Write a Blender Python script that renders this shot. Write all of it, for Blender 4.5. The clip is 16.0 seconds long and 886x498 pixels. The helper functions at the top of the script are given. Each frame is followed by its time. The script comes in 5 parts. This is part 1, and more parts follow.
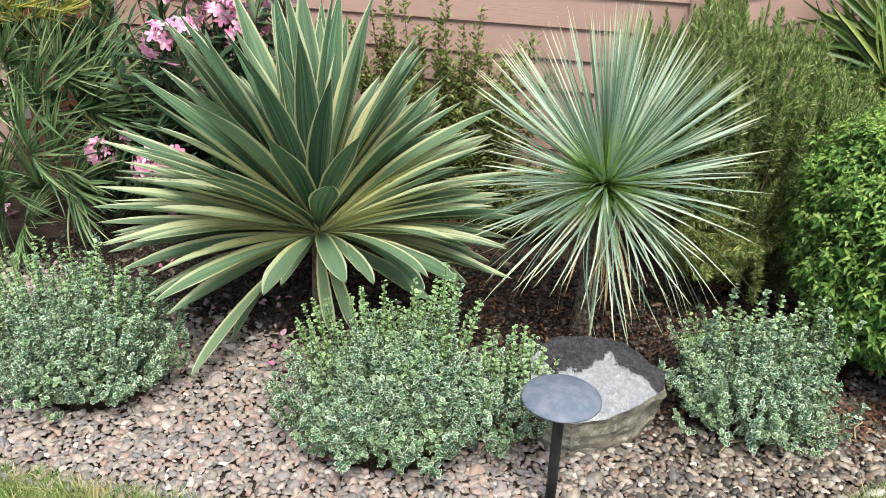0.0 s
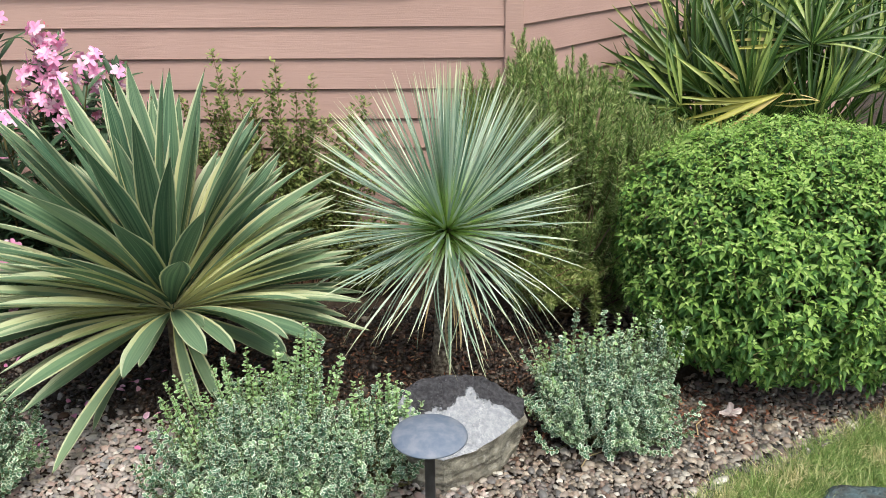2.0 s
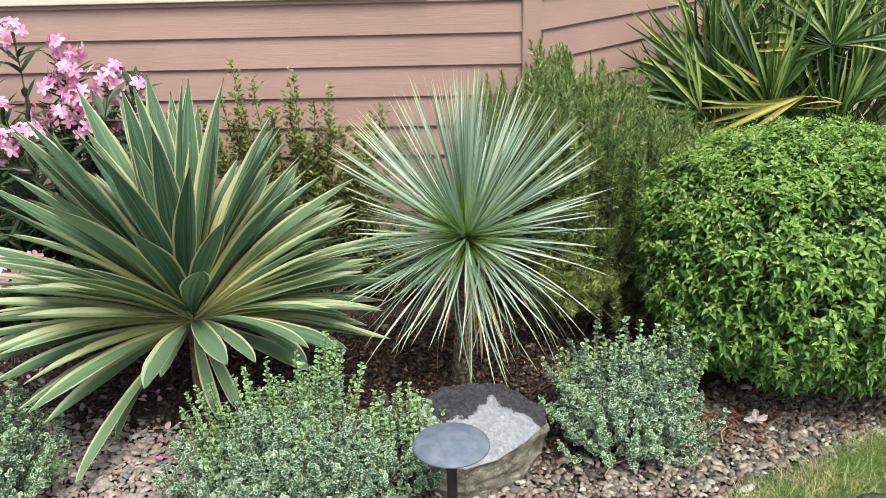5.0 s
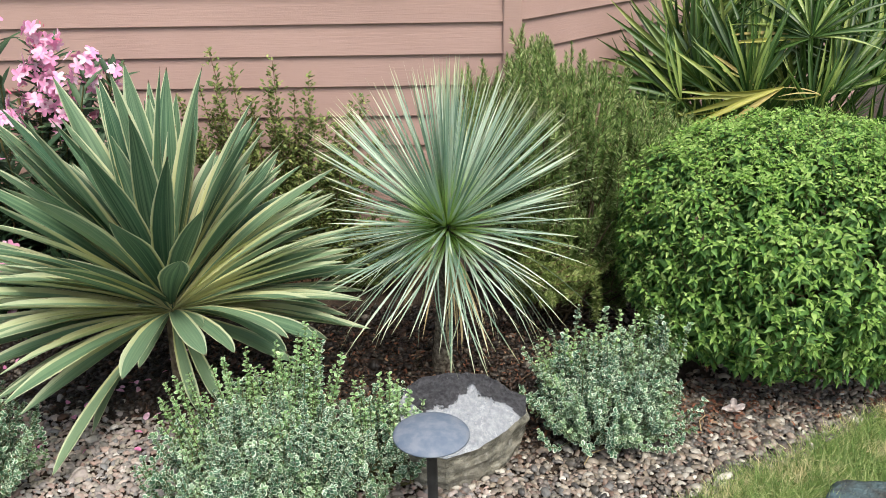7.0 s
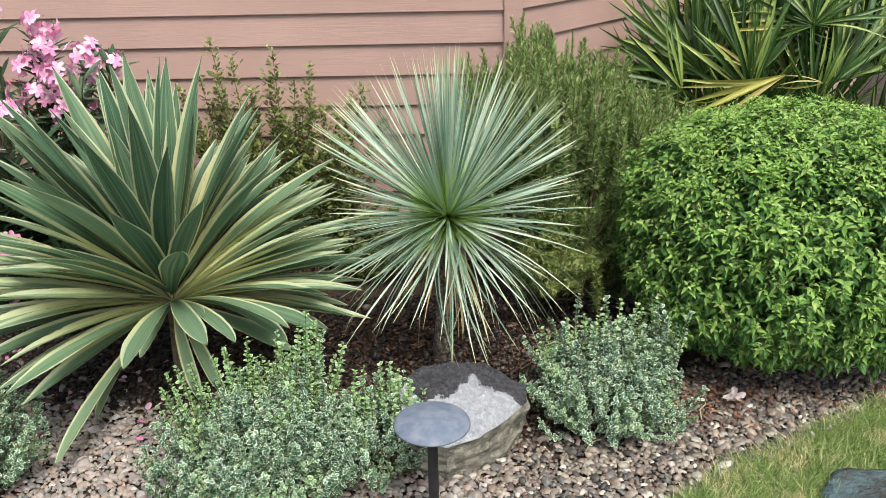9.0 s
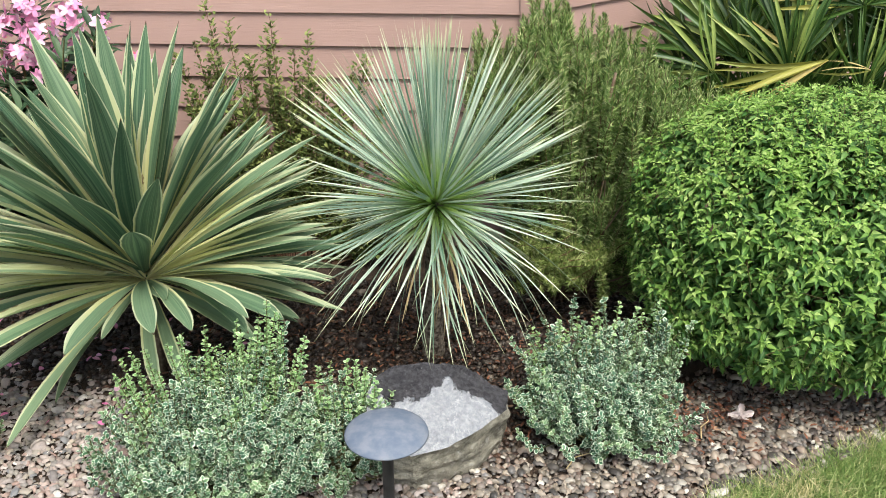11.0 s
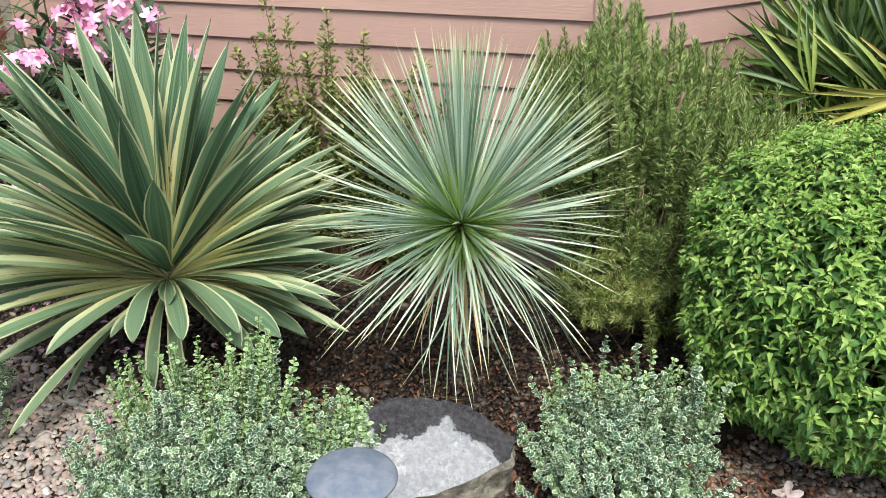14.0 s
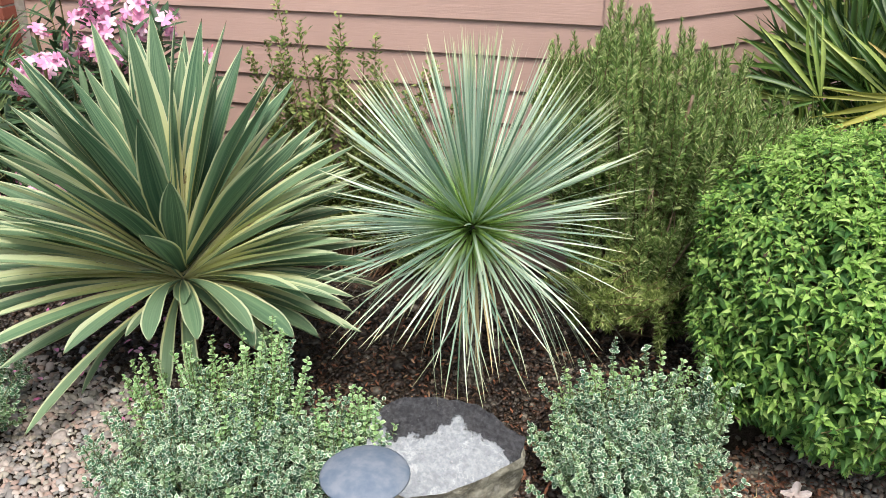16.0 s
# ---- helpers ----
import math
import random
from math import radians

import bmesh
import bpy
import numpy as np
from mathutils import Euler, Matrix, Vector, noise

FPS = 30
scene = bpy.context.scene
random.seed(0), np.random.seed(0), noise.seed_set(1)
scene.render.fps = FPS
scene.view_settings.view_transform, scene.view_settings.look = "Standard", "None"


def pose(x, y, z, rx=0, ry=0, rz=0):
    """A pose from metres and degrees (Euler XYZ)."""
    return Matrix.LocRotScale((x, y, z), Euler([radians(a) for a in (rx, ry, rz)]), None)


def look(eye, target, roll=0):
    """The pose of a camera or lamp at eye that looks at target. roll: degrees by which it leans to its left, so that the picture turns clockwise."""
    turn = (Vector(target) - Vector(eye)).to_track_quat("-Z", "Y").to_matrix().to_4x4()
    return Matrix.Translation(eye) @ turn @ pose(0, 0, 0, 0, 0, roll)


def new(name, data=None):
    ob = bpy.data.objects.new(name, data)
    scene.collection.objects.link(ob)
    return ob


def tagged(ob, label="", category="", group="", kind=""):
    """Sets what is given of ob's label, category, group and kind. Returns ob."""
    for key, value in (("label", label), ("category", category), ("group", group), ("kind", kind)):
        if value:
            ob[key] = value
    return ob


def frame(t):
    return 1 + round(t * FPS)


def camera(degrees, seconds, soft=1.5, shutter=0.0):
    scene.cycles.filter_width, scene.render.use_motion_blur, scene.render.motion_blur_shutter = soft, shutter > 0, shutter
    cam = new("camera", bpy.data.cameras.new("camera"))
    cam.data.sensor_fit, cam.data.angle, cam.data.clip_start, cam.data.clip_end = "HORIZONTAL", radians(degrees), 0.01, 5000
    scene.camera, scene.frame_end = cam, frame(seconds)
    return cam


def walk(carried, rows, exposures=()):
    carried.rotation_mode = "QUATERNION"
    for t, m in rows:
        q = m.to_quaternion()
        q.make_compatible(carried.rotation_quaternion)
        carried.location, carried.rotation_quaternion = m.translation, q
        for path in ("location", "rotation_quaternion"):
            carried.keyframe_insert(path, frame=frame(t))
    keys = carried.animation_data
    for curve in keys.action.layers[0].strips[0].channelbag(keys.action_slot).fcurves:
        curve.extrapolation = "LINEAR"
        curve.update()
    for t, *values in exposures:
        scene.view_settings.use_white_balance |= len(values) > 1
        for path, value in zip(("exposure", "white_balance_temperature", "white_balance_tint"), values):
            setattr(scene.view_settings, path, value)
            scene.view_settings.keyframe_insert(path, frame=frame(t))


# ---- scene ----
cam = camera(54.7, 16.0, soft=0.9)
METRES, EYE, TILT, LEAN, TURN = 1.213, 1.88, -26.50, -1.81, 12.27
ROWS = [
    (0.0, 0.0, 0.0, 0.0, -0.0, 0.0, 0.0),
    (0.5, -0.0175, -0.055, 0.0032, -5.46, 1.48, 4.13),
    (1.0, -0.0033, -0.0966, -0.0112, -7.65, 2.78, 6.24),
    (1.5, 0.0051, -0.1084, -0.0206, -8.93, 3.28, 7.06),
    (2.0, 0.0023, -0.1095, -0.0179, -9.44, 3.29, 7.16),
    (2.5, -0.0084, -0.1061, -0.0157, -9.4, 3.26, 7.03),
    (3.0, -0.0119, -0.1094, -0.017, -8.85, 3.46, 7.15),
    (3.5, -0.0106, -0.1055, -0.0177, -8.12, 3.63, 7.37),
    (6.0, 0.0028, -0.0959, -0.0153, -8.36, 4.02, 7.91),
    (6.5, 0.0014, -0.0951, -0.0188, -8.96, 3.87, 7.77),
    (7.0, 0.0032, -0.0941, -0.019, -9.43, 3.16, 7.67),
    (7.5, 0.0028, -0.0895, -0.0204, -9.62, 2.75, 7.52),
    (8.0, 0.0043, -0.0906, -0.0183, -9.61, 2.63, 7.44),
    (8.5, 0.0065, -0.0951, -0.0192, -9.5, 2.66, 7.62),
    (9.0, 0.0082, -0.0947, -0.0196, -9.28, 2.48, 7.81),
    (11.5, 0.3279, 0.1634, 0.0477, -4.61, 0.88, 4.21),
    (12.0, 0.382, 0.2556, 0.0801, -3.81, 1.24, 3.43),
    (12.5, 0.461, 0.2922, 0.0867, -1.38, 0.79, 1.77),
    (13.0, 0.5351, 0.2644, 0.0685, 1.86, 0.16, -1.37),
    (13.5, 0.5716, 0.2413, 0.0712, 3.83, 0.5, -1.25),
    (14.0, 0.5906, 0.2611, 0.0866, 3.61, 1.1, 0.37),
    (14.5, 0.5855, 0.2489, 0.0841, 3.14, 1.12, 0.7),
    (15.0, 0.5835, 0.2404, 0.0832, 3.65, 1.35, 0.33),
    (15.5, 0.5833, 0.2415, 0.0815, 3.97, 1.46, 0.07),
    (16.0, 0.58, 0.2347, 0.0787, 4.06, 1.38, 0.17),
]
walk(cam, [(t, pose(0, 0, EYE, TILT, LEAN, TURN) @ pose(METRES * x, METRES * y, METRES * z, 90 + pitch, roll, yaw)) for t, x, y, z, yaw, pitch, roll in ROWS], ((0.0, 0.75, 6750, 6.0), (1.2, 0.67, 6750, 6.0), (9.2, 0.67, 6750, 6.0), (11.5, 0.80, 6750, 6.0), (16.0, 0.80, 6750, 6.0)))

# ---- world and sun ----
world = bpy.data.worlds.new("overcast_sky")
scene.world = world
world.use_nodes = True
sky = world.node_tree.nodes.new("ShaderNodeTexSky")
sky.sky_type = "NISHITA"
sky.sun_disc = False
sky.sun_elevation = radians(60)
sky.sun_rotation = radians(156)
sky.air_density, sky.dust_density, sky.ozone_density = 1.0, 4.0, 1.0
world.node_tree.links.new(sky.outputs[0], world.node_tree.nodes["Background"].inputs[0])
world.node_tree.nodes["Background"].inputs[1].default_value = 0.15

sun_data = bpy.data.lights.new("sun", "SUN")
sun_data.energy, sun_data.angle, sun_data.color = 2.4, radians(22), (1.0, 0.985, 0.95)
sun = new("sun", sun_data)
sun.matrix_world = look((1.6, -0.6, 7.0), (0.0, 3.0, 0.0))


# ---- node helpers ----
def material(name, rough=0.6, spec=0.4):
    m = bpy.data.materials.new(name)
    m.use_nodes = True
    b = m.node_tree.nodes["Principled BSDF"]
    b.inputs["Roughness"].default_value = rough
    b.inputs["Specular IOR Level"].default_value = spec
    return m


def bsdf(m):
    return m.node_tree.nodes["Principled BSDF"]


def node(m, kind):
    return m.node_tree.nodes.new("ShaderNode" + kind)


def put(m, socket, value):
    """Set an input from a number, a colour or another node's output."""
    if isinstance(value, bpy.types.NodeSocket):
        m.node_tree.links.new(value, socket)
    elif isinstance(value, tuple) and len(value) == 3 and socket.type == "RGBA":
        socket.default_value = (*value, 1)
    else:
        socket.default_value = value


def calc(m, op, a, b=0.0, c=0.0):
    n = node(m, "Math")
    n.operation = op
    for s, v in zip(n.inputs, (a, b, c)):
        put(m, s, v)
    return n.outputs[0]


def blend(m, fac, a, b, mode="MIX"):
    n = node(m, "Mix")
    n.data_type, n.blend_type = "RGBA", mode
    put(m, n.inputs[0], fac), put(m, n.inputs[6], a), put(m, n.inputs[7], b)
    return n.outputs[2]


def step(m, x, lo, hi):
    n = node(m, "MapRange")
    n.interpolation_type = "SMOOTHSTEP"
    put(m, n.inputs[0], x), put(m, n.inputs[1], lo), put(m, n.inputs[2], hi)
    return n.outputs[0]


def grain(m, scale, detail=4.0, stretch=None, source="Object", offset=None, rough=0.55):
    """Noise at the given scale; stretch scales the axes, offset shifts it by a random number."""
    co = node(m, "TexCoord").outputs[source]
    mp = node(m, "Mapping")
    put(m, mp.inputs[0], co)
    if stretch:
        mp.inputs[3].default_value = stretch
    if offset:
        c = node(m, "CombineXYZ")
        for i in range(3):
            put(m, c.inputs[i], calc(m, "MULTIPLY", offset, 37.0 + 11 * i))
        put(m, mp.inputs[1], c.outputs[0])
    n = node(m, "TexNoise")
    put(m, n.inputs["Vector"], mp.outputs[0])
    n.inputs["Scale"].default_value, n.inputs["Detail"].default_value = scale, detail
    n.inputs["Roughness"].default_value = rough
    return n.outputs["Fac"]


def ramp(m, fac, *stops):
    n = node(m, "ValToRGB")
    while len(n.color_ramp.elements) < len(stops):
        n.color_ramp.elements.new(0.5)
    for e, (p, c) in zip(n.color_ramp.elements, stops):
        e.position, e.color = p, (*c, 1)
    put(m, n.inputs[0], fac)
    return n.outputs[0]


def bump(m, height, strength=0.3, distance=0.002):
    n = node(m, "Bump")
    n.inputs["Strength"].default_value, n.inputs["Distance"].default_value = strength, distance
    put(m, n.inputs["Height"], height)
    put(m, bsdf(m).inputs["Normal"], n.outputs[0])


def island(m):
    return node(m, "NewGeometry").outputs["Random Per Island"]


def each(m):
    return node(m, "ObjectInfo").outputs["Random"]


def uv(m):
    s = node(m, "SeparateXYZ")
    put(m, s.inputs[0], node(m, "UVMap").outputs[0])
    return s.outputs[0], s.outputs[1]


def thin(m, colour, share=0.25):
    """Let part of the light through a leaf."""
    t = node(m, "BsdfTranslucent")
    put(m, t.inputs[0], colour)
    mx = node(m, "MixShader")
    mx.inputs[0].default_value = share
    out = m.node_tree.nodes["Material Output"]
    put(m, mx.inputs[1], bsdf(m).outputs[0])
    put(m, mx.inputs[2], t.outputs[0])
    put(m, out.inputs[0], mx.outputs[0])


def leaf_material(name, dark, light, young, rough=0.45, share=0.25, vein=0.25, spec=0.4):
    """Plain leaf: colour runs per leaf from dark to light, a few young ones; paler midrib."""
    m = material(name, rough, spec)
    r = island(m)
    u, v = uv(m)
    c = ramp(m, r, (0.0, dark), (0.6, light), (1.0, young))
    mid = calc(m, "ABSOLUTE", calc(m, "SUBTRACT", u, 0.5))
    c = blend(m, calc(m, "MULTIPLY", step(m, mid, 0.09, 0.0), vein), c, young)
    c = blend(m, calc(m, "MULTIPLY", grain(m, 90.0), 0.35), c, dark)
    put(m, bsdf(m).inputs["Base Color"], c)
    thin(m, c, share)
    bump(m, mid, 0.4, 0.004)
    return m


# ---- materials ----
def siding_material():
    m = material("painted_siding", 0.62, 0.3)
    g = grain(m, 9.0, 6.0, (0.6, 8.0, 14.0), offset=each(m))
    f = grain(m, 40.0, 4.0, (0.25, 4.0, 9.0), offset=each(m))
    big = grain(m, 1.3, 3.0, offset=each(m))
    c = blend(m, step(m, big, 0.3, 0.7), (0.352, 0.231, 0.202), (0.398, 0.265, 0.232))
    c = blend(m, calc(m, "MULTIPLY", step(m, f, 0.5, 0.75), 0.26), c, (0.29, 0.185, 0.15))
    put(m, bsdf(m).inputs["Base Color"], c)
    bump(m, calc(m, "ADD", g, calc(m, "MULTIPLY", f, 0.6)), 0.5, 0.003)
    return m


def plain_material(name, a, b, scale, rough=0.7, bumpy=0.3, dist=0.003, spec=0.3):
    m = material(name, rough, spec)
    c = blend(m, step(m, grain(m, scale, 6.0), 0.3, 0.7), a, b)
    put(m, bsdf(m).inputs["Base Color"], c)
    bump(m, grain(m, scale * 6, 6.0), bumpy, dist)
    return m


def pebble_material(name, stops, rough, spec=0.4):
    m = material(name, rough, spec)
    r = island(m)
    o = each(m)
    rr = calc(m, "FRACT", calc(m, "ADD", r, o))
    c = ramp(m, rr, *stops)
    sp = grain(m, 130.0, 5.0)
    c = blend(m, calc(m, "MULTIPLY", step(m, sp, 0.45, 0.75), 0.25), c, (0.06, 0.05, 0.042))
    c = blend(m, calc(m, "MULTIPLY", step(m, grain(m, 30.0, 3.0), 0.55, 0.8), 0.12), c, (0.5, 0.46, 0.4))
    put(m, bsdf(m).inputs["Base Color"], c)
    bump(m, sp, 0.25, 0.002)
    return m


def rock_material():
    m = material("two_tone_rock", 0.72, 0.35)
    s = node(m, "SeparateXYZ")
    put(m, s.inputs[0], node(m, "TexCoord").outputs["Object"])
    n1, n2 = grain(m, 9.0, 10.0, rough=0.7), grain(m, 55.0, 8.0, rough=0.7)
    # dark weathered skin on the back of the top, chipped pale face in front of it
    wob = calc(m, "MULTIPLY_ADD", calc(m, "SUBTRACT", grain(m, 30.0, 6.0, rough=0.7), 0.5), 0.05, s.outputs[0])
    chip = ramp(m, calc(m, "MULTIPLY_ADD", wob, 2.0, 0.5), *[(2 * x + 0.5, (5 * y + 0.5,) * 3) for x, y in
                ((-0.21, 0.02), (-0.19, -0.01), (-0.136, -0.058), (-0.106, -0.021), (-0.062, -0.025), (-0.005, 0.025), (0.034, 0.062), (0.075, 0.052), (0.15, 0.054), (0.215, 0.025))])
    edge = calc(m, "SUBTRACT", calc(m, "MULTIPLY_ADD", s.outputs[1], 5.0, 0.5), chip)
    edge = calc(m, "ADD", edge, calc(m, "MULTIPLY", calc(m, "SUBTRACT", n1, 0.5), 0.22))
    edge = calc(m, "ADD", edge, calc(m, "MULTIPLY", calc(m, "SUBTRACT", n2, 0.5), 0.34))
    skin = step(m, edge, -0.02, 0.025)
    pale = blend(m, step(m, n2, 0.35, 0.7), (0.27, 0.285, 0.315), (0.42, 0.435, 0.465))
    pale = blend(m, calc(m, "MULTIPLY", step(m, n1, 0.57, 0.61), 0.6), pale, (0.56, 0.57, 0.59))
    pale = blend(m, calc(m, "MULTIPLY", step(m, grain(m, 16.0, 6.0, rough=0.7), 0.60, 0.66), 0.5), pale, (0.60, 0.60, 0.61))
    crack = calc(m, "ABSOLUTE", calc(m, "SUBTRACT", grain(m, 6.0, 5.0, rough=0.6), 0.5))
    pale = blend(m, calc(m, "MULTIPLY", step(m, crack, 0.008, 0.0), 0.40), pale, (0.66, 0.67, 0.69))
    pale = blend(m, calc(m, "MULTIPLY", step(m, grain(m, 140.0, 3.0), 0.62, 0.70), 0.5), pale, (0.16, 0.165, 0.18))
    slate = blend(m, step(m, n2, 0.3, 0.75), (0.016, 0.016, 0.020), (0.085, 0.083, 0.092))
    slate = blend(m, calc(m, "MULTIPLY", step(m, grain(m, 120.0, 3.0), 0.66, 0.72), 0.5), slate, (0.20, 0.20, 0.21))
    top = blend(m, skin, pale, slate)
    put(m, bsdf(m).inputs["Base Color"], top)
    relief = calc(m, "ADD", n1, calc(m, "MULTIPLY", n2, 0.7))
    bump(m, calc(m, "ADD", relief, calc(m, "MULTIPLY", skin, 0.25)), 1.0, 0.022)
    flank = material("broken_rock_side", 0.8, 0.25)
    n4 = grain(flank, 40.0, 8.0, rough=0.7)
    strata = grain(flank, 10.0, 9.0, (1.3, 1.0, 1.7), rough=0.74)
    c = blend(flank, step(flank, strata, 0.36, 0.64), (0.10, 0.095, 0.075), (0.37, 0.35, 0.285))
    c = blend(flank, step(flank, grain(flank, 3.0, 4.0), 0.5, 0.7), c, (0.22, 0.205, 0.165))
    c = blend(flank, calc(flank, "MULTIPLY", step(flank, n4, 0.5, 0.7), 0.5), c, (0.50, 0.49, 0.455))
    put(flank, bsdf(flank).inputs["Base Color"], c)
    bump(flank, calc(flank, "ADD", strata, calc(flank, "MULTIPLY", n4, 0.5)), 1.0, 0.02)
    return m, flank


def agave_material(name, base, spread, pale, ragged=0.9, deep=1.0, foot=0.0):
    """base and spread: how wide the cream margin is; pale: least and most share of grey-green; deep: how dark the green is; foot: how much wider the margin is near the heart."""
    m = material(name, 0.48, 0.24)
    u, v = uv(m)
    o = each(m)
    e = calc(m, "SUBTRACT", 1.0, calc(m, "ABSOLUTE", calc(m, "SUBTRACT", calc(m, "MULTIPLY", u, 2.0), 1.0)))
    streak = grain(m, 1.0, 4.0, (6.5, 0.35, 1.0), "UV", o, 0.62)
    fine = grain(m, 1.0, 5.0, (26.0, 0.7, 1.0), "UV", o, 0.68)
    band = grain(m, 1.0, 2.0, (11.0, 0.15, 1.0), "UV", o, 0.5)
    blot = grain(m, 1.0, 5.0, (4.0, 9.0, 1.0), "UV", o, 0.65)
    thr = calc(m, "ADD", calc(m, "MULTIPLY_ADD", o, spread, base), calc(m, "MULTIPLY", step(m, v, 0.62, 0.05), foot))
    rag = calc(m, "ADD", calc(m, "MULTIPLY", calc(m, "SUBTRACT", streak, 0.5), ragged), calc(m, "MULTIPLY", calc(m, "SUBTRACT", fine, 0.5), 0.28))
    g = step(m, calc(m, "ADD", e, rag), thr, calc(m, "ADD", thr, 0.09))
    green = blend(m, step(m, streak, 0.35, 0.7), tuple(deep * a for a in (0.028, 0.080, 0.047)), tuple(deep * a for a in (0.068, 0.148, 0.082)))
    green = blend(m, calc(m, "MULTIPLY", step(m, band, 0.50, 0.62), 0.62 * min(1.0, deep) ** 2), green, (0.17, 0.27, 0.15))
    green = blend(m, calc(m, "MULTIPLY", step(m, fine, 0.46, 0.62), 0.36 * min(1.0, deep) ** 2), green, (0.24, 0.34, 0.20))
    green = blend(m, calc(m, "MULTIPLY_ADD", o, pale[1] - pale[0], pale[0]), green, (0.27, 0.37, 0.22))
    cream = blend(m, step(m, fine, 0.3, 0.7), (0.47, 0.47, 0.18), (0.62, 0.62, 0.33))
    cream = blend(m, step(m, v, 0.35, 0.9), cream, (0.50, 0.56, 0.36))
    c = blend(m, g, cream, green)
    c = blend(m, calc(m, "MULTIPLY", step(m, e, 0.05, 0.0), 0.8), c, (0.62, 0.60, 0.44))
    c = blend(m, calc(m, "MULTIPLY", step(m, calc(m, "ADD", e, calc(m, "MULTIPLY", calc(m, "SUBTRACT", 0.62, blot), 1.2)), 0.06, 0.0), 0.8), c, (0.16, 0.09, 0.05))
    c = blend(m, step(m, v, 0.972, 0.995), c, (0.09, 0.05, 0.03))
    c = blend(m, calc(m, "MULTIPLY", step(m, blot, 0.68, 0.76), 0.5), c, (0.19, 0.15, 0.08))
    put(m, bsdf(m).inputs["Base Color"], c)
    thin(m, c, 0.26)
    bump(m, calc(m, "ADD", fine, band), 0.4, 0.003)
    return m


def yucca_material():
    m = material("blue_needle_leaf", 0.45, 0.4)
    u, v = uv(m)
    r = calc(m, "FRACT", calc(m, "ADD", each(m), island(m)))
    c = ramp(m, r, (0.0, (0.10, 0.20, 0.13)), (0.45, (0.32, 0.45, 0.35)), (1.0, (0.64, 0.75, 0.61)))
    c = blend(m, step(m, v, 0.42, 0.04), c, (0.36, 0.54, 0.12))
    c = blend(m, calc(m, "MULTIPLY", step(m, v, 0.75, 1.0), 0.7), c, (0.62, 0.60, 0.34))
    edge = calc(m, "ABSOLUTE", calc(m, "SUBTRACT", u, 0.5))
    c = blend(m, calc(m, "MULTIPLY", step(m, edge, 0.36, 0.5), 0.5), c, (0.55, 0.60, 0.38))
    put(m, bsdf(m).inputs["Base Color"], c)
    thin(m, c, 0.22)
    return m


def euonymus_material(name, green, margin):
    m = material(name, 0.4, 0.45)
    u, v = uv(m)
    r = island(m)
    e = calc(m, "SUBTRACT", 1.0, calc(m, "ABSOLUTE", calc(m, "SUBTRACT", calc(m, "MULTIPLY", u, 2.0), 1.0)))
    e = calc(m, "MINIMUM", e, calc(m, "MULTIPLY", calc(m, "SUBTRACT", 1.0, v), 2.4))
    e = calc(m, "ADD", e, calc(m, "MULTIPLY", calc(m, "SUBTRACT", grain(m, 170.0, 3.0), 0.5), 1.0))
    thr = calc(m, "ADD", 0.05, calc(m, "MULTIPLY", r, 0.38))
    c = blend(m, r, green, tuple(1.7 * a for a in green))
    c = blend(m, calc(m, "MULTIPLY", step(m, grain(m, 60.0, 2.0), 0.5, 0.7), 0.5), c, (0.16, 0.24, 0.14))
    c = blend(m, step(m, e, calc(m, "ADD", thr, 0.14), thr), c, margin)
    c = blend(m, calc(m, "MULTIPLY", step(m, grain(m, 9.0, 3.0), 0.46, 0.66), 0.42), c, (0.31, 0.45, 0.19))
    put(m, bsdf(m).inputs["Base Color"], c)
    thin(m, c, 0.2)
    return m


def grass_material():
    """Green blades in lush and dry patches."""
    m = material("lawn_grass_blade", 0.55, 0.3)
    r = island(m)
    u, v = uv(m)
    lush = ramp(m, r, (0.0, (0.115, 0.205, 0.055)), (0.6, (0.285, 0.405, 0.13)), (1.0, (0.55, 0.59, 0.28)))
    dry = ramp(m, r, (0.0, (0.30, 0.30, 0.12)), (0.5, (0.60, 0.54, 0.28)), (1.0, (0.80, 0.70, 0.45)))
    patch = step(m, calc(m, "ADD", grain(m, 4.5, 4.0), calc(m, "MULTIPLY", calc(m, "SUBTRACT", r, 0.5), 0.16)), 0.50, 0.68)
    c = blend(m, patch, lush, dry)
    c = blend(m, calc(m, "MULTIPLY", step(m, v, 0.35, 0.0), 0.5), c, (0.34, 0.28, 0.13))
    put(m, bsdf(m).inputs["Base Color"], c)
    thin(m, c, 0.32)
    return m


SIDING = siding_material()
BAND = plain_material("pale_trim_paint", (0.66, 0.60, 0.52), (0.72, 0.66, 0.58), 3.0, 0.6)
BRICK = pebble_material("red_brick", ((0.0, (0.20, 0.055, 0.035)), (0.5, (0.27, 0.085, 0.055)), (1.0, (0.17, 0.06, 0.045))), 0.85)
MORTAR = plain_material("mortar", (0.30, 0.27, 0.24), (0.40, 0.37, 0.33), 30.0, 0.9)
SOIL = plain_material("damp_soil", (0.030, 0.020, 0.014), (0.065, 0.045, 0.032), 14.0, 0.85, 0.8, 0.02)
TURF = plain_material("turf_soil", (0.06, 0.085, 0.025), (0.12, 0.13, 0.05), 6.0, 0.9, 0.8, 0.02)
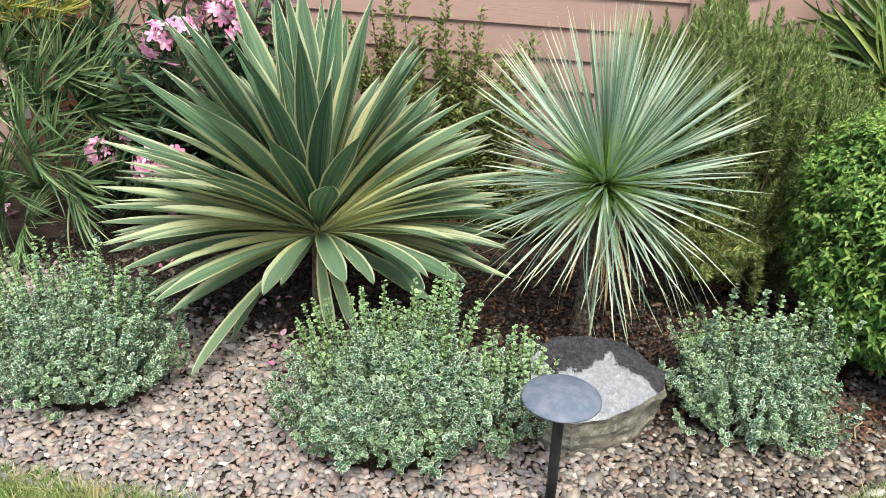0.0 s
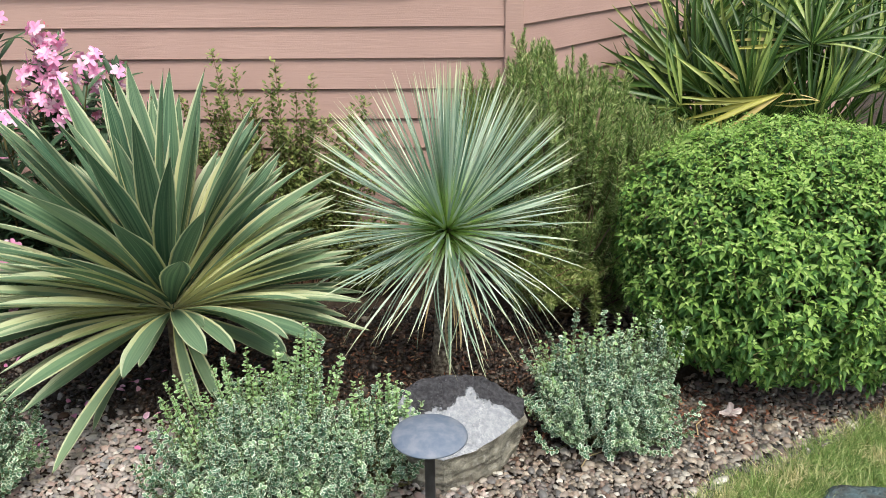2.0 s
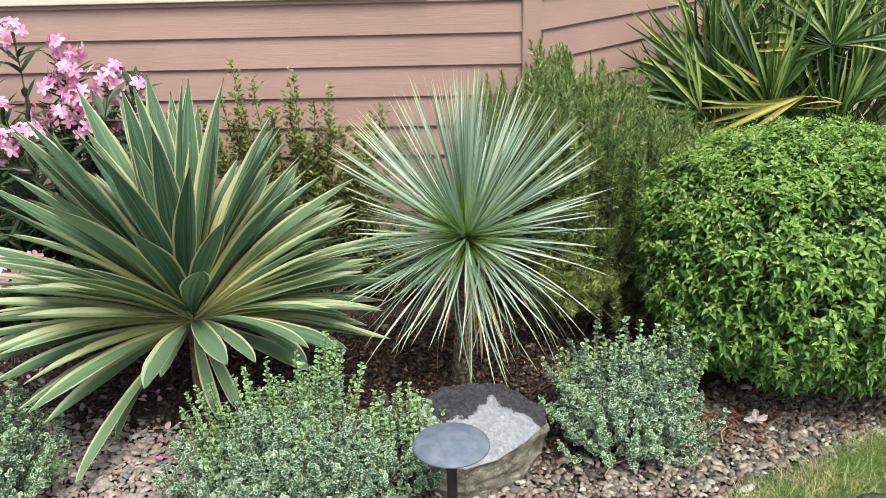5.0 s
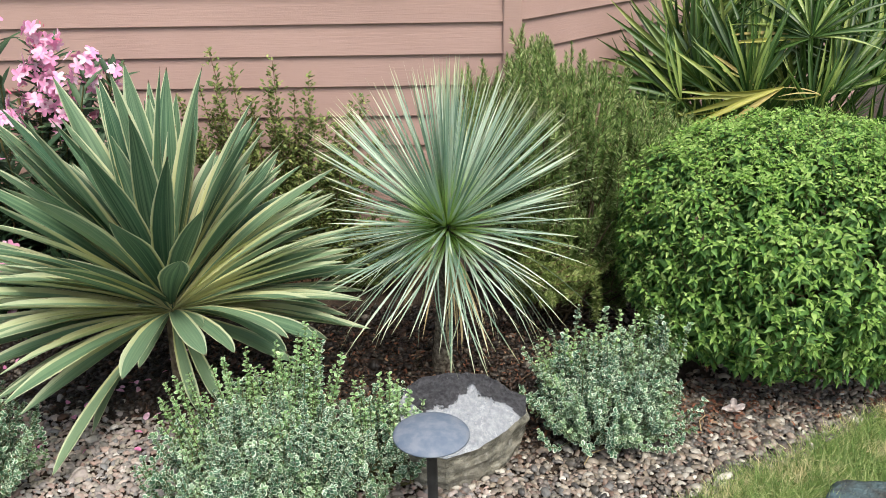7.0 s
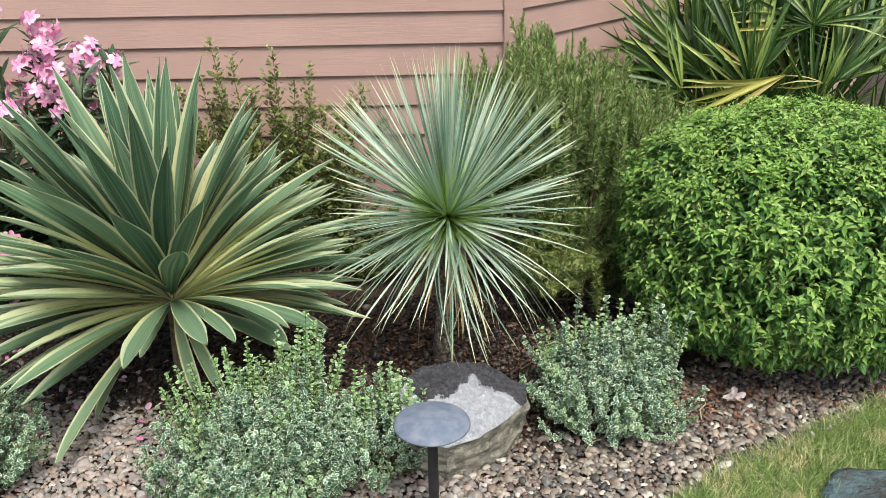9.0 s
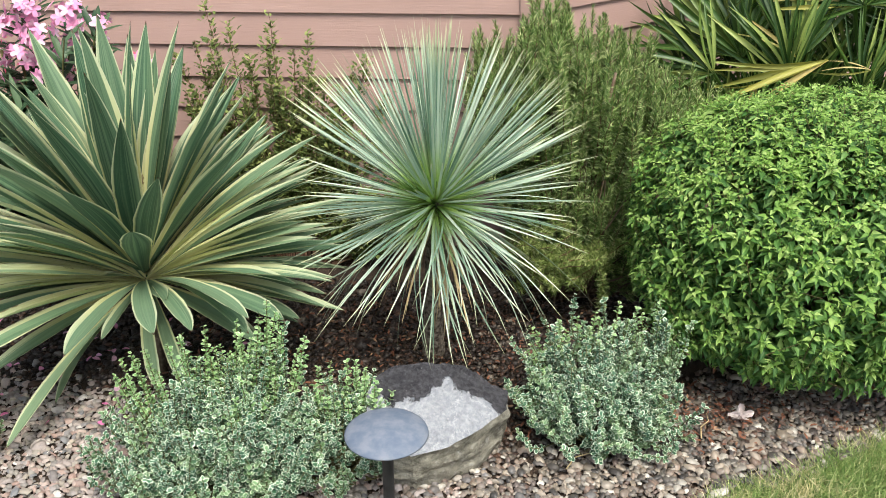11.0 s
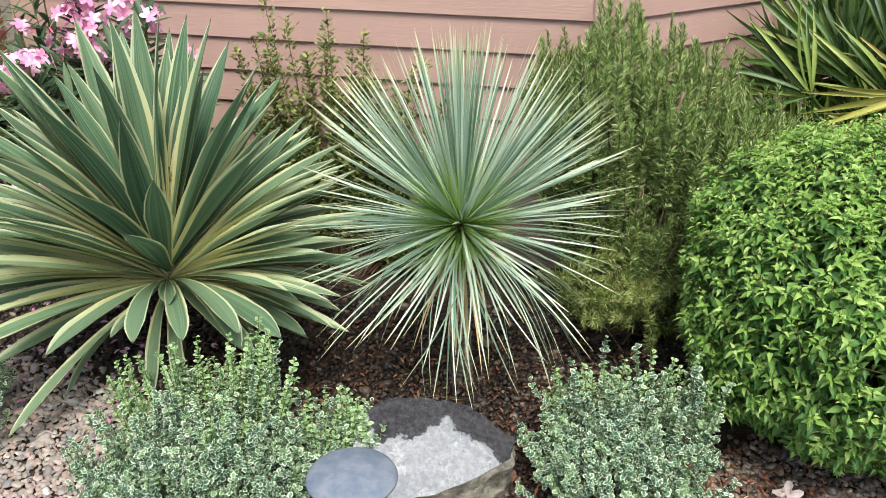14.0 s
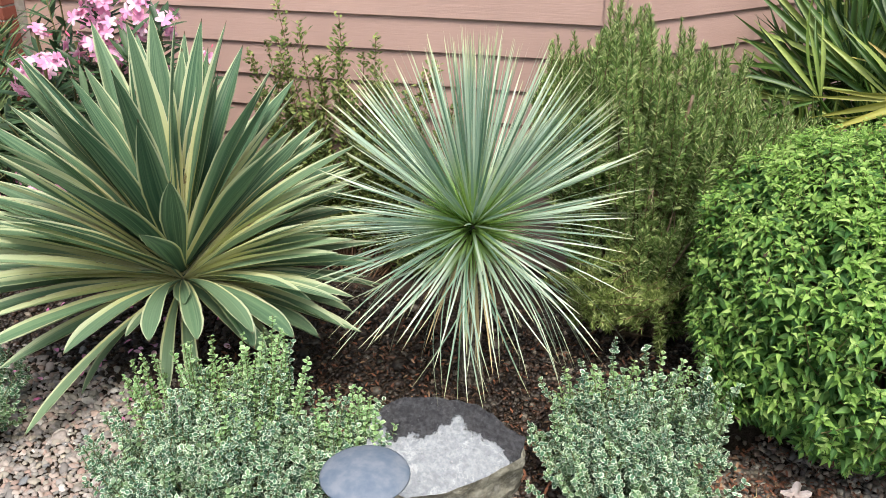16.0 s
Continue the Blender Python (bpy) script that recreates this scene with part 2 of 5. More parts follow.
PEBBLE = pebble_material("river_pebble", ((0.0, (0.33, 0.275, 0.25)), (0.14, (0.17, 0.175, 0.185)), (0.28, (0.40, 0.335, 0.30)), (0.42, (0.30, 0.205, 0.175)), (0.56, (0.21, 0.20, 0.19)),
                                          (0.70, (0.36, 0.315, 0.26)), (0.82, (0.125, 0.122, 0.122)), (0.92, (0.34, 0.285, 0.265)), (1.0, (0.54, 0.51, 0.48))), 0.6)
# wet stones and bark; also stands in for the shade under the rosette
WET_SHADED = pebble_material("wet_shaded_dark_gravel", ((0.0, (0.016, 0.011, 0.009)), (0.35, (0.030, 0.021, 0.017)), (0.6, (0.011, 0.008, 0.007)),
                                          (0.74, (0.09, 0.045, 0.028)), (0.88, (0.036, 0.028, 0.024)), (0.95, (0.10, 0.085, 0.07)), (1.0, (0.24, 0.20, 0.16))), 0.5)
DAMP = pebble_material("damp_river_pebble", ((0.0, (0.23, 0.19, 0.145)), (0.14, (0.048, 0.046, 0.045)), (0.28, (0.33, 0.285, 0.23)), (0.40, (0.135, 0.085, 0.066)), (0.52, (0.115, 0.112, 0.108)),
                                             (0.64, (0.25, 0.195, 0.155)), (0.76, (0.034, 0.032, 0.031)), (0.88, (0.185, 0.165, 0.14)), (1.0, (0.54, 0.51, 0.45))), 0.42, 0.45)
CHIP = pebble_material("fallen_leaf_litter", ((0.0, (0.11, 0.045, 0.028)), (0.3, (0.22, 0.085, 0.045)), (0.6, (0.06, 0.034, 0.024)), (0.85, (0.10, 0.06, 0.04)), (1.0, (0.36, 0.22, 0.13))), 0.8)
ROCK, FLANK = rock_material()
SLATE = plain_material("blue_green_stone", (0.045, 0.040, 0.034), (0.085, 0.135, 0.15), 9.0, 0.75, 1.0, 0.02)
LAMP = plain_material("weathered_grey_metal", (0.10, 0.13, 0.185), (0.175, 0.195, 0.235), 26.0, 0.66, 0.15, 0.001, 0.4)
BLACK = plain_material("black_metal", (0.012, 0.012, 0.013), (0.03, 0.03, 0.032), 20.0, 0.5)
AGAVE = agave_material("young_sword_leaf", 0.08, 0.18, (0.0, 0.30), 0.8, 1.05, 0.20)
AGAVE_HEART = agave_material("dark_heart_sword_leaf", 0.05, 0.05, (0.0, 0.08), 0.14, 0.85)
AGAVE_LOW = agave_material("pale_low_sword_leaf", 0.05, 0.16, (0.20, 0.65), 0.9, 1.25)
AGAVE_OLD = agave_material("broad_margin_sword_leaf", 0.12, 0.42, (0.12, 0.80), 1.2, 1.25, 0.30)
YUCCA = yucca_material()
YUCCA_HEART = leaf_material("green_crown_leaf", (0.10, 0.20, 0.04), (0.22, 0.36, 0.08), (0.36, 0.50, 0.14), 0.5, 0.2, 0.1, 0.25)
YUCCA_BARK = plain_material("speckled_trunk_bark", (0.07, 0.052, 0.038), (0.40, 0.35, 0.28), 60.0, 0.95, 0.9, 0.012)
STRAW = plain_material("dry_straw_leaf", (0.36, 0.27, 0.14), (0.52, 0.42, 0.24), 10.0, 0.7)
TRUNK = plain_material("fibrous_trunk", (0.10, 0.075, 0.05), (0.25, 0.20, 0.14), 30.0, 0.9, 0.8, 0.01)
STEM = plain_material("green_brown_stem", (0.10, 0.085, 0.035), (0.16, 0.15, 0.06), 30.0, 0.7)
BARK = plain_material("pale_woody_bark", (0.22, 0.145, 0.10), (0.42, 0.30, 0.23), 40.0, 0.85, 0.8, 0.006)
RUST_TWIG = plain_material("rust_brown_twig", (0.12, 0.065, 0.04), (0.22, 0.13, 0.08), 30.0, 0.8)
TWIG = plain_material("brown_twig", (0.085, 0.06, 0.04), (0.16, 0.11, 0.075), 30.0, 0.8)
EUON = euonymus_material("cream_edged_small_leaf", (0.045, 0.115, 0.062), (0.54, 0.63, 0.49))
EUON_NEW = euonymus_material("yellow_green_new_leaf", (0.15, 0.285, 0.10), (0.49, 0.61, 0.37))
BUSH = leaf_material("bright_green_leaf", (0.032, 0.100, 0.024), (0.105, 0.23, 0.050), (0.21, 0.37, 0.105), 0.5, 0.26, 0.22, 0.3)
BUSH_TIP = leaf_material("yellow_green_young_leaf", (0.17, 0.33, 0.066), (0.30, 0.47, 0.115), (0.50, 0.65, 0.23), 0.5, 0.35, 0.2, 0.25)
ROSEMARY = leaf_material("rosemary_needle", (0.060, 0.130, 0.030), (0.27, 0.41, 0.11), (0.78, 0.84, 0.44), 0.5, 0.2, 0.1, 0.3)
ROSEMARY_LOW = leaf_material("olive_rosemary_needle", (0.10, 0.15, 0.035), (0.26, 0.34, 0.09), (0.60, 0.66, 0.30), 0.55, 0.2, 0.1, 0.25)
SMALL = leaf_material("small_dull_leaf", (0.07, 0.11, 0.03), (0.20, 0.255, 0.075), (0.42, 0.45, 0.17), 0.5, 0.25, 0.2, 0.25)
OLEANDER = leaf_material("oleander_leaf", (0.022, 0.055, 0.025), (0.05, 0.10, 0.045), (0.10, 0.17, 0.08), 0.45, 0.15)
PALM = leaf_material("green_palm_blade", (0.014, 0.044, 0.010), (0.072, 0.155, 0.027), (0.40, 0.48, 0.13), 0.4, 0.2, 0.3)
PALM_BLUE = leaf_material("grey_green_palm_blade", (0.07, 0.15, 0.065), (0.21, 0.32, 0.15), (0.42, 0.50, 0.24), 0.45, 0.2, 0.3)
PALM_OLD = leaf_material("yellowing_palm_blade", (0.30, 0.32, 0.06), (0.42, 0.40, 0.10), (0.50, 0.38, 0.16), 0.5, 0.25, 0.2)
GRASS = grass_material()
PETAL = leaf_material("pink_petal", (0.74, 0.21, 0.45), (0.84, 0.42, 0.63), (0.91, 0.70, 0.81), 0.5, 0.3, 0.0)
BUD = plain_material("deep_pink_bud", (0.62, 0.08, 0.16), (0.70, 0.16, 0.26), 40.0, 0.5)
DRY = plain_material("pale_dry_leaf", (0.68, 0.58, 0.55), (0.82, 0.74, 0.72), 30.0, 0.7)


# ---- mesh helpers ----
def link(name, mesh, mat, parent=None, label="", kind=""):
    ob = new(name, mesh)
    if mat and not mesh.materials:
        mesh.materials.append(mat)
    ob.parent = parent
    return tagged(ob, label, kind=kind)


def part(name, bm, mat, parent=None, label="", smooth=False):
    mesh = bpy.data.meshes.new(name)
    bm.to_mesh(mesh)
    bm.free()
    if smooth:
        mesh.polygons.foreach_set("use_smooth", np.ones(len(mesh.polygons), bool))
    return link(name, mesh, mat, parent, label)


def raw_mesh(name, verts, loops, totals, uvs=None):
    """A mesh from arrays: vertex places, corner indices and corners per face."""
    mesh = bpy.data.meshes.new(name)
    mesh.vertices.add(len(verts))
    mesh.vertices.foreach_set("co", np.ascontiguousarray(verts, np.float32).ravel())
    mesh.loops.add(len(loops))
    mesh.loops.foreach_set("vertex_index", np.ascontiguousarray(loops, np.int32))
    mesh.polygons.add(len(totals))
    mesh.polygons.foreach_set("loop_start", np.concatenate(([0], np.cumsum(totals)[:-1])).astype(np.int32))
    if uvs is not None:
        mesh.uv_layers.new(name="UVMap").data.foreach_set("uv", np.ascontiguousarray(uvs[loops], np.float32).ravel())
    mesh.polygons.foreach_set("use_smooth", np.ones(len(totals), bool))
    mesh.update(calc_edges=True)
    return mesh


def blade(rows, cols, width, fold=0.0, curl=0.0, ripple=0.0):
    """A leaf along +Y, one long, facing +Z. width(v): half width. Returns verts, faces, uvs."""
    V, U, F = [], [], []
    for i in range(rows):
        v = i / (rows - 1)
        for j in range(cols):
            u = 2 * j / (cols - 1) - 1
            w = width(v)
            V.append((u * w, v, fold * abs(u) * w - curl * v * v + ripple * w * math.sin(9 * v + 2 * u)))
            U.append(((u + 1) / 2, v))
    for i in range(rows - 1):
        for j in range(cols - 1):
            a = i * cols + j
            F.append((a, a + 1, a + cols + 1, a + cols))
    return np.array(V), F, np.array(U)


def unit(a):
    return a / np.maximum(np.linalg.norm(a, axis=-1, keepdims=True), 1e-9)


def frames(along, facing):
    """Turn matrices that take +Y along and +Z towards facing."""
    y = unit(np.asarray(along, float))
    x = unit(np.cross(y, facing))
    z = np.cross(x, y)
    return np.stack((x, y, z), -1)


def cloud(name, shape, turns, places, sizes, mat, parent=None, label="", kind="stuff"):
    """Many copies of one small shape joined into one mesh."""
    V, F, U = shape
    n, k = len(places), len(V)
    sizes = np.asarray(sizes, float)
    if sizes.ndim == 1:
        sizes = np.repeat(sizes[:, None], 3, 1)
    verts = np.einsum("nij,nkj->nki", turns, V[None] * sizes[:, None]) + np.asarray(places)[:, None]
    loop = np.concatenate([np.array(f) for f in F])
    loops = (loop[None] + k * np.arange(n)[:, None]).ravel()
    totals = np.tile([len(f) for f in F], n)
    return link(name, raw_mesh(name, verts.reshape(-1, 3), loops, totals, np.tile(U, (n, 1))), mat, parent, label, kind)


def tube(bm, points, radii, sides=6):
    """A round stem along points."""
    rings = []
    for i, p in enumerate(points):
        p = Vector(p)
        d = (Vector(points[min(i + 1, len(points) - 1)]) - Vector(points[max(i - 1, 0)])).normalized()
        q = d.to_track_quat("Z", "Y")
        rings.append([bm.verts.new(p + q @ Vector((radii[i] * math.cos(a), radii[i] * math.sin(a), 0))) for a in (2 * math.pi * k / sides for k in range(sides))])
    for a, b in zip(rings, rings[1:]):
        for k in range(sides):
            bm.faces.new((a[k], a[(k + 1) % sides], b[(k + 1) % sides], b[k]))
    bm.faces.new(rings[0][::-1])
    bm.faces.new(rings[-1])


def stems_mesh(name, lines, r0, r1, mat, parent, sides=4):
    """Many thin stems in one mesh, from arrays of points (all of one length)."""
    P = np.asarray(lines, float)
    n, k, _ = P.shape
    d = unit(np.gradient(P, axis=1))
    a = unit(np.cross(d, np.array([0.31, 0.2, 0.93]) + 0 * d))
    b = np.cross(d, a)
    rad = np.linspace(1, 0, k)[None, :, None] * (r0 - r1) + r1
    ring = [P + rad * (a * math.cos(t) + b * math.sin(t)) for t in (2 * math.pi * s / sides for s in range(sides))]
    verts = np.stack(ring, 2).reshape(-1, 3)
    i = np.arange(n)[:, None, None] * k * sides + np.arange(k - 1)[None, :, None] * sides
    s = np.arange(sides)[None, None]
    s2 = (s + 1) % sides
    loops = np.stack((i + s, i + s2, i + sides + s2, i + sides + s), -1).ravel()
    return link(name, raw_mesh(name, verts, loops, np.full(len(loops) // 4, 4)), mat, parent, kind="stuff")


def thing(name, place, label, category, group="", kind=""):
    return tagged(new(name), label, category, group, kind) if place is None else placed(tagged(new(name), label, category, group, kind), place)


def placed(ob, place):
    ob.location = place
    return ob


def box(bm, lo, hi, bevel=0.0):
    c = [(a + b) / 2 for a, b in zip(lo, hi)]
    r = bmesh.ops.create_cube(bm, size=1.0, matrix=Matrix.Translation(c) @ Matrix.Diagonal([b - a for a, b in zip(lo, hi)] + [1]))
    if bevel:
        bmesh.ops.bevel(bm, geom=list({e for v in r["verts"] for e in v.link_edges}), offset=bevel, segments=2, affect="EDGES")



# ---- ground ----
BED = [(-60, 1.70), (-2.6, 1.74), (-1.2, 1.765), (-0.5, 1.76), (0.3, 1.90), (0.73, 2.14), (1.02, 2.37), (1.24, 2.47), (1.55, 2.67), (1.80, 2.84), (2.6, 3.30), (60, 36)]


def bed_edge(x):
    return np.interp(x, [p[0] for p in BED], [p[1] for p in BED])


bm = bmesh.new()
lo = [bm.verts.new((x, -80, -0.012)) for x, y in BED]
mid = [bm.verts.new((x, y, -0.012)) for x, y in BED]
hi = [bm.verts.new((x, 90, -0.012)) for x, y in BED]
for i in range(len(BED) - 1):
    bm.faces.new((lo[i], lo[i + 1], mid[i + 1], mid[i])).material_index = 1
    bm.faces.new((mid[i], mid[i + 1], hi[i + 1], hi[i]))
ground = part("ground", bm, SOIL)
ground.data.materials.append(TURF)
tagged(ground, "dark damp garden soil with turf in front", "ground", kind="structure")

# ---- house ----
WALL_Y, Z1, EXPO = 4.148, 1.3265, 0.152
CORNER_X = 0.276


def board_mesh(length):
    """One lap board: wedge section, 18 mm at its foot, worn lower edge."""
    bm = bmesh.new()
    sec = [(0.014, 0.162), (0.006, 0.162), (-0.010, 0.003), (-0.008, 0.0), (0.014, 0.009)]
    a = [bm.verts.new((0, y, z)) for y, z in sec]
    b = [bm.verts.new((length, y, z)) for y, z in sec]
    for i in range(5):
        bm.faces.new((a[i], a[(i + 1) % 5], b[(i + 1) % 5], b[i]))
    bm.faces.new(a[::-1])
    bm.faces.new(b)
    bmesh.ops.recalc_face_normals(bm, faces=bm.faces)
    mesh = bpy.data.meshes.new("board")
    bm.to_mesh(mesh)
    bm.free()
    mesh.materials.append(SIDING)
    return mesh


def sided_wall(name, origin, turn, length, label):
    """A wall of lap siding whose length runs along +X from origin before it is turned."""
    bm = bmesh.new()
    box(bm, (0, 0.014, 0), (length, 0.16, 3.0))
    wall = part(name, bm, SIDING, None, label)
    tagged(wall, category="wall", kind="structure")
    wall.matrix_world = pose(*origin, 0, 0, turn)
    mesh = board_mesh(length)
    for k in range(20):
        z = Z1 - 8 * EXPO + k * EXPO
        if z > 2.9:
            break
        b = link("board", mesh, SIDING, wall)
        b.location = (0, 0, z)
    return wall


sided_wall("wall_north", (-5.4, WALL_Y, 0), 0, 5.4 + CORNER_X, "dusty pink painted lap siding house wall")
sided_wall("wall_east", (CORNER_X + 0.088, WALL_Y + 0.047, 0), 47.0, 5.0, "dusty pink painted lap siding on the angled wall")
bm = bmesh.new()
box(bm, (CORNER_X, WALL_Y - 0.022, 0), (CORNER_X + 0.090, WALL_Y + 0.14, 3.0), 0.004)
tagged(part("trim", bm, SIDING), "dusty pink painted vertical corner board", "trim", kind="structure")
bm = bmesh.new()
box(bm, (-5.3, WALL_Y - 0.032, 1.503), (CORNER_X - 0.45, WALL_Y - 0.008, 1.60), 0.004)
tagged(part("trim", bm, BAND), "pale beige painted ledge board on the siding", "trim", kind="structure")

# brick pier at the far end of the wall
pier = tagged(new("pillar_brick"), "red brick pier with pale mortar joints", "pillar", kind="structure")
pier.location = (-3.25, 3.98, 0)
bm = bmesh.new()
box(bm, (0.006, 0.006, 0), (0.624, 0.16, 2.4))
part("mortar", bm, MORTAR, pier)
bm = bmesh.new()
box(bm, (0, 0, 0), (0.20, 0.09, 0.058), 0.003)
brick = bpy.data.meshes.new("brick")
bm.to_mesh(brick)
bm.free()
for row in range(34):
    for k in range(-1, 4):
        x = 0.21 * k + (0.105 if row % 2 else 0)
        if -0.01 < x < 0.44 or (row % 2 == 0 and k == 0):
            b = link("brick", brick, BRICK, pier)
            b.location = (x, random.uniform(-0.003, 0.002), 0.004 + 0.068 * row)
    b = link("brick", brick, BRICK, pier)
    b.location, b.scale = (0.525 if row % 2 else 0.42, 0.001, 0.004 + 0.068 * row), (0.52 if row % 2 else 1.05, 1, 1)

# ---- sword-leaved variegated rosette ----
ROSETTE = (-1.10, 2.93, 0.42)
# azimuth, rise and length of the leaves that stand out, whorl by whorl
UPPER = [(-174, 55, 0.95), (170, 48, 0.98), (148, 59, 1.0), (138, 70, 0.92), (156, 82, 0.92), (129, 59, 0.94), (117, 76, 0.95), (39, 84, 0.93), (89, 68, 0.94), (48, 73, 0.94), (85, 54, 0.92),
         (29, 62, 0.88), (61, 48, 0.86), (11, 52, 0.82), (48, 40, 0.78), (60, 30, 0.82), (-169, 57, 0.95), (-171, 60, 0.95), (-162, 44, 0.91), (-140, 45, 0.88), (-150, 64, 0.93), (105, 66, 0.9)]
SIDES = [(10, 32, 0.80), (26, 26, 0.80), (22, 23, 0.80), (24, 12, 0.74), (33, 26, 0.78), (-25, 12, 0.92), (-25, 11, 0.77), (2, 22, 0.86), (-8, 15, 0.86), (-12, 21, 0.85), (-17, 9, 0.84), (14, 17, 0.82), (-4, 5, 0.80),
         (-125, 40, 0.88), (-127, 27, 0.88), (-135, 22, 0.88), (-130, 19, 0.88), (-124, 12, 0.88), (-113, 8, 0.80), (-110, 3, 0.84), (-118, 15, 0.84), (-140, 16, 0.86), (-150, 12, 0.84), (-158, 26, 0.88), (-146, 3, 0.82), (-104, 47, 0.90), (-120, 49, 0.88), (-112, 33, 0.86)]
UNDER = [(-144, -5, 0.68), (-139, -12, 0.72), (-128, -6, 0.74), (-152, -2, 0.80), (-122, -11, 0.70), (-28, -9, 0.62), (-14, -8, 0.66), (-134, 0, 0.78), (8, 0, 0.78)]
FRONT = [(-64, 12, 0.81), (-55, 7, 0.67), (-43, 9, 0.78), (-42, 4, 0.74), (-32, 4, 0.77), (-82, 9, 0.79), (-92, -14, 0.36), (-117, -36, 0.56), (-56, -19, 0.57), (-66, -16, 0.60),
         (-114, -27, 0.77), (-58, 11, 0.43), (-36, -4, 0.66), (-20, -3, 0.70), (-112, 21, 0.22), (-5, -2, 0.72)]
# broad dark leaves that lean out of the heart over the others
HEART = [(-93, 59, 0.91), (-84, 45, 0.80), (-63, 57, 0.87), (-56, 45, 0.80), (-66, 35, 0.74), (-78, 69, 0.90), (-115, 65, 0.93), (-97, 36, 0.85)]


def sword_leaf(az, rise, length, width, droop, twist, kind, seed):
    """A stiff channelled leaf whose tip points along az and rise from the heart; its middle stands above the chord by droop."""
    rows, cols = 22, 9
    a, e = radians(az), radians(rise)
    out = Vector((math.cos(a), math.sin(a), 0))
    tip = out * math.cos(e) * length + Vector((0, 0, math.sin(e) * length))
    side = Matrix.Rotation(radians(twist), 3, tip) @ Vector((-math.sin(a), math.cos(a), 0))
    up0 = side.cross(tip).normalized()
    up0 = -up0 if up0.dot(Vector((0, 0, 1)) - out * math.sin(e) * 0.9) < 0 else up0
    full, root = {"heart": (0.55, 0.40), "upper": (0.60, 0.42), "side": (0.62, 0.30), "front": (0.74, 0.22)}[kind]
    point = 1.7 if kind in ("heart", "upper") else 2.6 if kind == "front" else 2.0
    V, U, F = [], [], []
    for i in range(rows):
        v = i / (rows - 1)
        mid = tip * (0.02 + 0.98 * v) + up0 * (droop * length * 2 * v * (1 - v)) + side * (0.012 * math.sin(3 * v + seed) * v)
        if kind in ("front", "side"):
            mid -= Vector((0, 0, 0.03 * (1 - v)))
        w = width * (root + (1 - root) * math.sin(min(1, v / full) * math.pi / 2) ** 1.4) * (1 if v < full else max(0.012, 1 - ((v - full) / (1 - full)) ** point))
        for j in range(cols):
            u = 2 * j / (cols - 1) - 1
            nick = 1 + 0.05 * noise.noise(Vector((v * 16, u, seed * 3.1))) + 0.05 * noise.noise(Vector((v * 45, u, seed * 1.7))) if abs(u) > 0.9 else 1
            wave = 0.10 * w * math.sin(5 * v + 2.5 * u + seed) + 0.10 * w * u * noise.noise(Vector((v * 5, seed, 2)))
            V.append(mid + side * (u * w * nick) + up0 * (w * (0.62 - 0.30 * v) * u * u + wave))
            U.append(((u + 1) / 2, v))
    for i in range(rows - 1):
        for j in range(cols - 1):
            q = i * cols + j
            F.append((q, q + 1, q + cols + 1, q + cols))
    return raw_mesh("leaf", np.array(V), np.array(F).ravel(), np.full(len(F), 4), np.array(U))


def build_rosette():
    plant = thing("yucca_plant", ROSETTE, "large variegated sword-leaved yucca with cream leaf margins", "plant")
    r = random.Random(3)
    specs = [(*q, "upper") for q in UPPER] + [(*q, "side") for q in SIDES + UNDER] + [(*q, "front") for q in FRONT] + [(*q, "heart") for q in HEART]
    # leaves that fill the whorls behind and between those
    for i in range(120):
        az = (i * 137.5) % 360 - 180
        rise = 80 - 78 * (i / 120) ** 0.9 + r.uniform(-6, 6)
        if -132 < az < -22 or (rise > 44 and i % 2 == 0):
            continue
        specs.append((az, rise, r.uniform(0.72, 0.88), "upper" if rise > 42 else "side"))
    for i in range(22):
        az = r.uniform(-165, -108) if i % 2 else r.uniform(-28, 30)
        specs.append((az, r.uniform(2, 34), r.uniform(0.66, 0.84), "side"))
    half = {"heart": 0.050, "upper": 0.051, "side": 0.037, "front": 0.037}
    bend = {"heart": (0.02, 0.07), "upper": (0.0, 0.04), "side": (0.03, 0.12), "front": (0.05, 0.15)}
    mats = {"heart": AGAVE_HEART, "upper": AGAVE, "side": AGAVE_OLD, "front": AGAVE_LOW}
    for k, (az, rise, length, kind) in enumerate(specs):
        width = half[kind] * r.uniform(0.88, 1.1) * min(1.0, 0.4 + 0.8 * length) * (0.78 if rise < -10 and kind == "front" else 1.0)
        link("leaf", sword_leaf(az, rise, length, width, r.uniform(*bend[kind]), r.uniform(-14, 14), kind, 0.7 * k), mats[kind], plant)
    bm = bmesh.new()
    tube(bm, [(0.0, -0.02, -0.42), (0.0, -0.01, -0.25), (0.0, 0.0, -0.09), (0, 0, -0.03)], [0.034, 0.031, 0.028, 0.02], 10)
    part("trunk", bm, TRUNK, plant, smooth=True)
    return plant


build_rosette()

# ---- blue globe yucca on a short trunk ----
GLOBE = (0.0, 3.0, 0.70)
BENDS = (0.0, 0.06, 0.16, 0.34, 0.60)


def needle_mesh(length, bend, width=0.0052):
    """A flat narrow leaf, tapered to a point, that bends down over its length."""
    shape = blade(8, 3, lambda v: width * (0.75 if v < 0.06 else min(1.0, 0.75 + v) * (1 - v) ** 0.45 + 0.03), 0.45)
    V = shape[0] * np.array((1, length, 1))
    V[:, 2] -= bend * length * shape[0][:, 1] ** 1.9
    return V, shape[1], shape[2]


